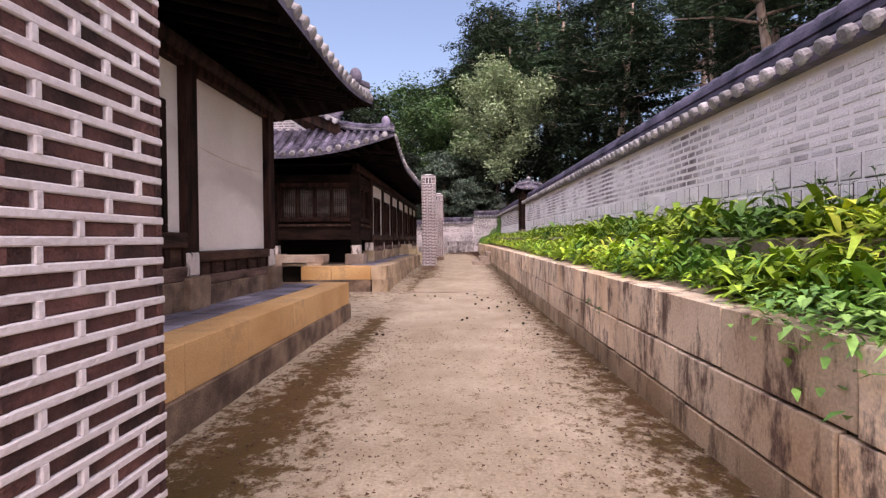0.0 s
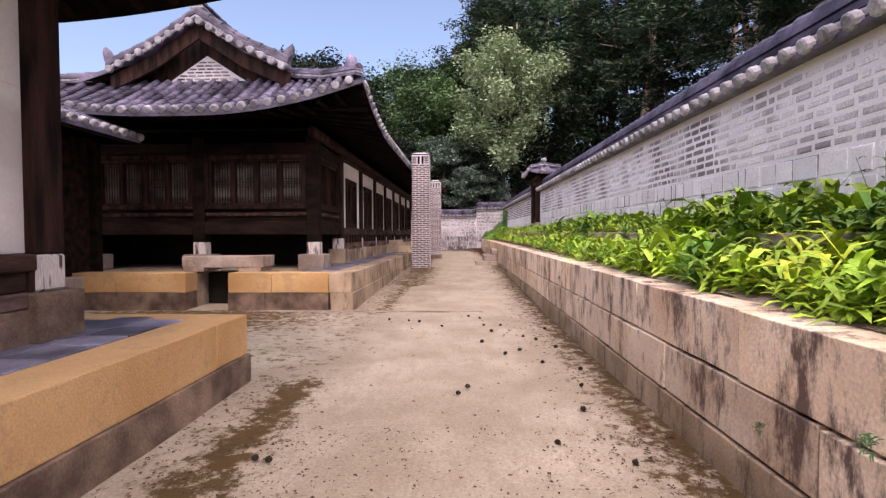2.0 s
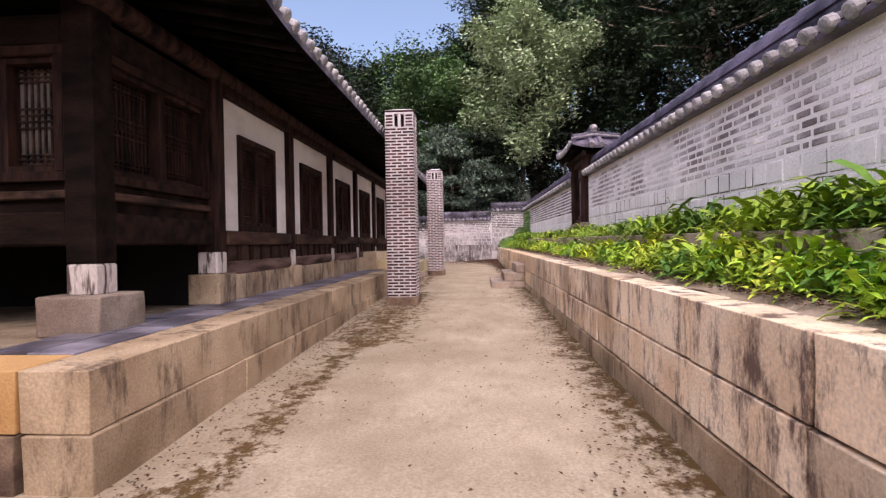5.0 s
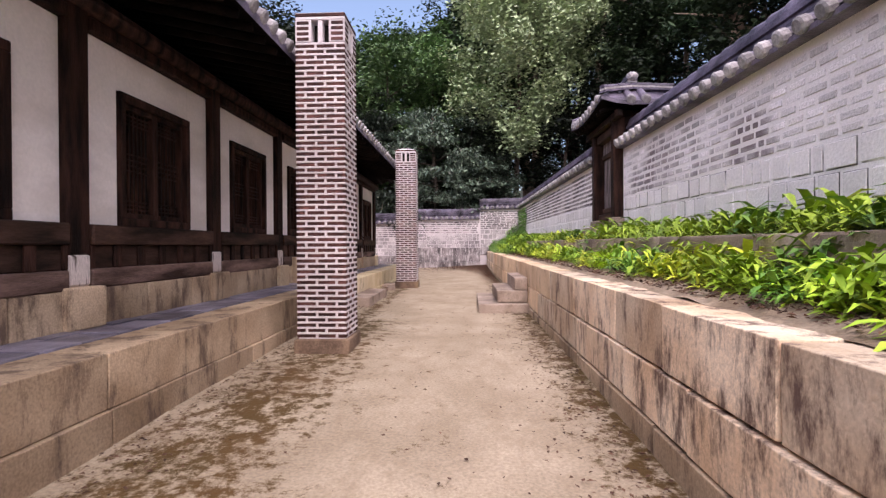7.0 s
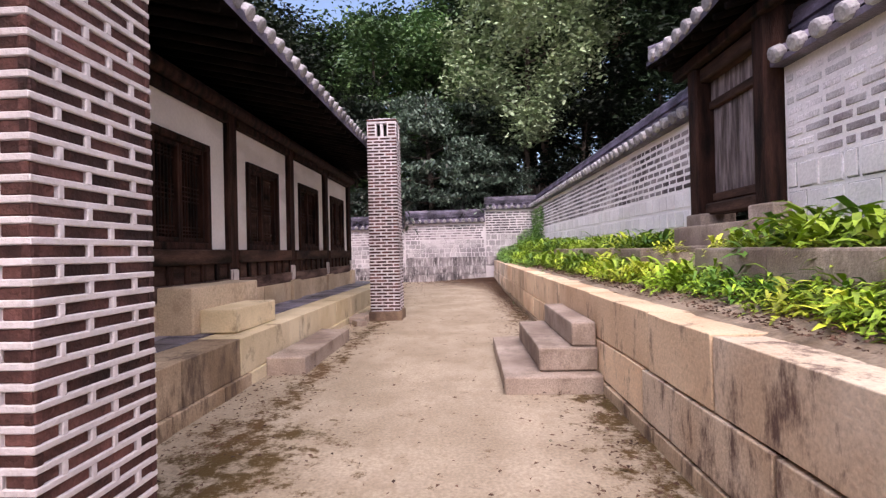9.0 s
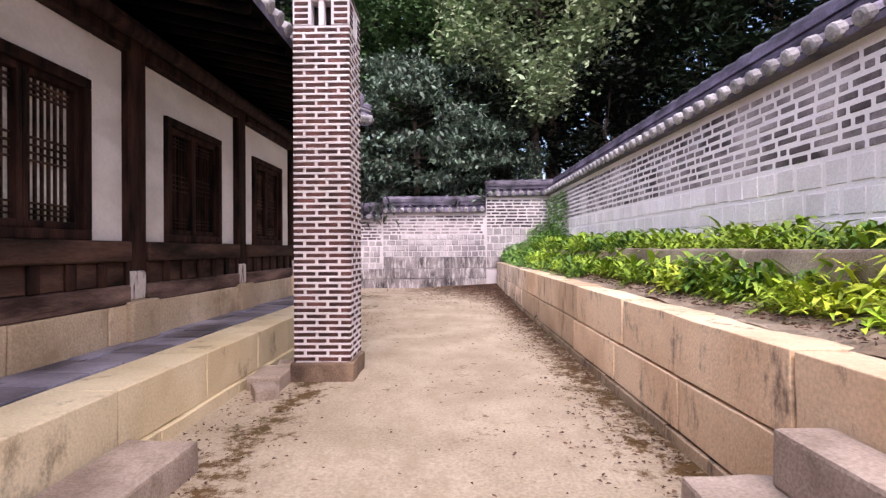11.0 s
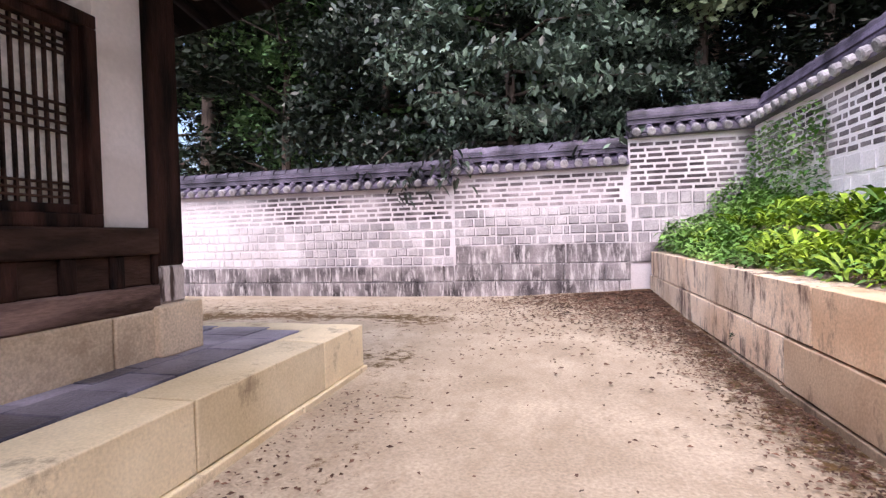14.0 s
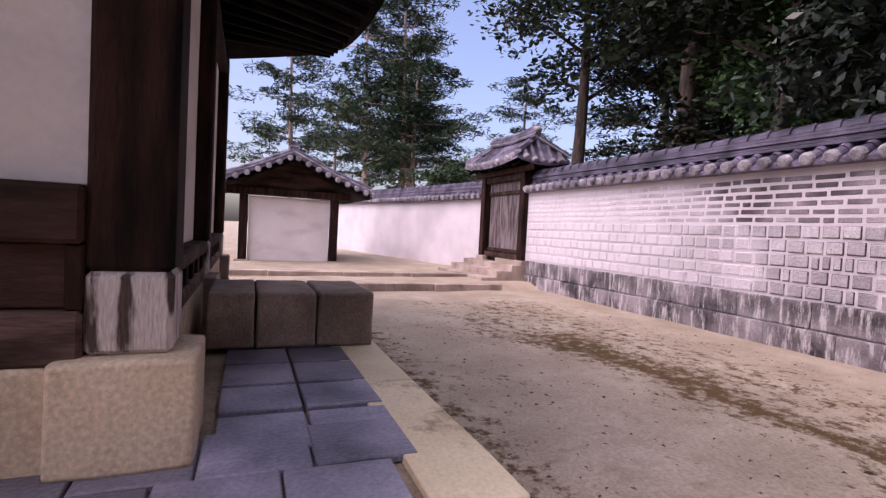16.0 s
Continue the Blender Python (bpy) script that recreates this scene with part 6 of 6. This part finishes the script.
pine_a = tree("pine_tree", "tall pine tree with reddish leaning trunk", 18, 3.8, 0.52, BARK_PINE, LEAF_PINE, 5, 120, 90, 0.40, "pine", 0.36, 0.10)
pine_b = tree("pine_tree", "tall dark pine tree with layered boughs", 17, 4.0, 0.32, BARK_PINE, LEAF_PINE, 6, 90, 130, 0.42, "pine", 0.26, 0.02)
droop = tree("broadleaf_tree", "dark tree with drooping glossy leaves overhanging the wall", 9.5, 4.2, 0.34, BARK, LEAF_SHINY, 7, 130, 120, 0.24, "droop", 0.24)
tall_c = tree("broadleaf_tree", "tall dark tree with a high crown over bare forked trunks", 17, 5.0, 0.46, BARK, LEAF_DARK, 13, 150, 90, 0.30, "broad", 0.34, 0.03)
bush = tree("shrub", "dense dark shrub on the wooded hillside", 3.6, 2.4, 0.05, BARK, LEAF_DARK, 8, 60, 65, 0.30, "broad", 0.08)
bush_green = tree("shrub", "rounded bright green shrub behind the far wall", 4.5, 2.8, 0.05, BARK, LEAF_MID, 9, 60, 120, 0.24, "broad", 0.09)
rt = random.Random(77)


def spot(x, y, size=1.0):
    return (x, y, hill_z(x, y) if (x > 4.2 or y > 43.3) and x > -14 else 0.0, rt.uniform(0, 360), size)


plant_tree(light_a, [spot(3.2, 46.3, 1.06)])
plant_tree(mid_a, [spot(-4.5, 48, 0.98), spot(7.5, 52, 1.1), spot(-6.5, 49, 0.8), spot(-2.0, 50.5, 1.05), spot(14, 57, 1.2), spot(-9.5, 55, 1.25), spot(-10.2, 49.5, 0.85), spot(-13.5, 53, 1.0), spot(-6.0, 57, 1.3), spot(-2.0, 56, 1.25), spot(1.0, 59, 1.4)])
plant_tree(dark_a, [spot(11.5, 46, 1.0), spot(21, 37, 1.1), spot(20, 24, 1.0), spot(17, 13, 1.0), spot(26, 40, 1.3), spot(28, 31, 1.3), spot(27, 20, 1.3), spot(2.5, 54, 1.1), spot(13, 6, 1.0), spot(24, 10, 1.1), spot(-8.5, 46, 0.9)])
plant_tree(tall_c, [spot(-12.3, 47, 1.0), spot(-18.5, 48, 1.0), spot(-15.5, 51, 1.1), spot(-14, 56, 1.2)])
plant_tree(dark_b, [spot(10, 10, 0.6), spot(14, 39, 1.0), spot(1.0, 50, 0.8), spot(-8, 50, 1.0), spot(10, 47, 1.0), spot(-3.0, 53, 0.8), spot(-14, 50, 0.8), spot(0.4, 46.6, 0.72), spot(6.0, 46.5, 0.8)])
plant_tree(pine_a, [(11.4, 39, hill_z(11.4, 39), 20, 1.1), (16.6, 32.4, hill_z(16.6, 32.4), 100, 0.95), (16.4, 26, hill_z(16.4, 26), 165, 1.05), (16.8, 26.8, hill_z(16.8, 26.8), 80, 1.0), spot(14.2, 45, 1.2), spot(20, 38.7, 1.15), spot(8.5, 52, 1.35), spot(12.5, 50, 1.35), spot(17, 47, 1.35), spot(23, 50, 1.4), spot(11, 58, 1.5), spot(3.2, 57, 1.5), spot(6.0, 61, 1.6), spot(1.8, 62, 1.5), spot(9.5, 63, 1.6)])
plant_tree(pine_b, [spot(-40, 47, 1.35), spot(-47, 50, 1.4), spot(-44, 45, 1.35), spot(-37.5, 47.5, 1.0), spot(-31, 38, 0.8), spot(-18.5, 53, 1.0), spot(13, 46, 1.1), spot(-23.5, 48.5, 0.6), spot(-52, 44, 1.0), spot(6.0, 56, 1.25), spot(0.5, 55, 1.2), spot(5.0, 53, 1.3)])
plant_tree(droop, [(-1.6, 45.6, 0.9, 30, 0.95), (-5.6, 46.6, 1.0, 150, 0.95), (1.8, 45.6, 1.2, 250, 0.62)])
plant_tree(bush, [spot(6.2 + 1.2 * (k % 3), 3 + 2.9 * k, 0.9 + 0.15 * (k % 3)) for k in range(14)] + [spot(-2 + 2.6 * k, 48 + (k % 2) * 2, 1.0) for k in range(6)] + [spot(9.5 + (k % 2) * 2.5, 6 + 4 * k, 1.2) for k in range(10)])
plant_tree(bush_green, [spot(-30.5, 48.5, 1.25), spot(-34.5, 49, 1.3), spot(-20, 49, 0.8), spot(-38, 46, 1.0), spot(-21, 56, 1.2), spot(-26, 51, 1.0)])


def bough(points, count, seed):
    """A thin bough with drooping leaves that hangs over the far wall."""
    r = random.Random(seed)
    b_ = thing("overhanging_bough", points[0], "thin bough of drooping glossy leaves hanging over the wall", "bough", "boughs over the wall")
    p0 = Vector(points[0])
    pts = [Vector(p) - p0 for p in points]
    v, f = tube_geo(pts, [0.03 - 0.02 * k / (len(pts) - 1) for k in range(len(pts))], 6)
    put("stem", data("stem", v, f, BARK, True), b_)
    lv_all, lf_all = [], []
    for k in range(count):
        q = r.random() ** 0.8 * (len(pts) - 1.001)
        c = pts[int(q)].lerp(pts[int(q) + 1], q % 1.0) + Vector((r.gauss(0, 0.22), r.gauss(0, 0.16), r.gauss(-0.04, 0.13)))
        lv, lf = leaf_geo(c, r.uniform(0, 6.28), r.uniform(0.12, 0.22), 0.075, r.uniform(-0.9, 0.3), 0.7, 3)
        base = len(lv_all)
        lv_all += lv
        lf_all += [tuple(base + i for i in w_) for w_ in lf]
    put("foliage", data("foliage", lv_all, lf_all, LEAF_SHINY, True), b_)


bough([(-3.2, 45.4, 3.6), (-3.1, 43.6, 3.3), (-3.3, 42.4, 2.75), (-3.5, 41.9, 2.2)], 170, 3)
bough([(-2.4, 45.2, 3.7), (-2.5, 43.4, 3.4), (-2.5, 42.2, 2.9), (-2.45, 41.85, 2.45)], 150, 5)
bough([(-4.6, 45.4, 3.8), (-4.4, 43.6, 3.3), (-4.3, 42.4, 2.75)], 120, 8)
bough([(0.2, 45.2, 4.1), (0.1, 43.4, 3.6), (-0.1, 42.4, 3.1)], 120, 11)
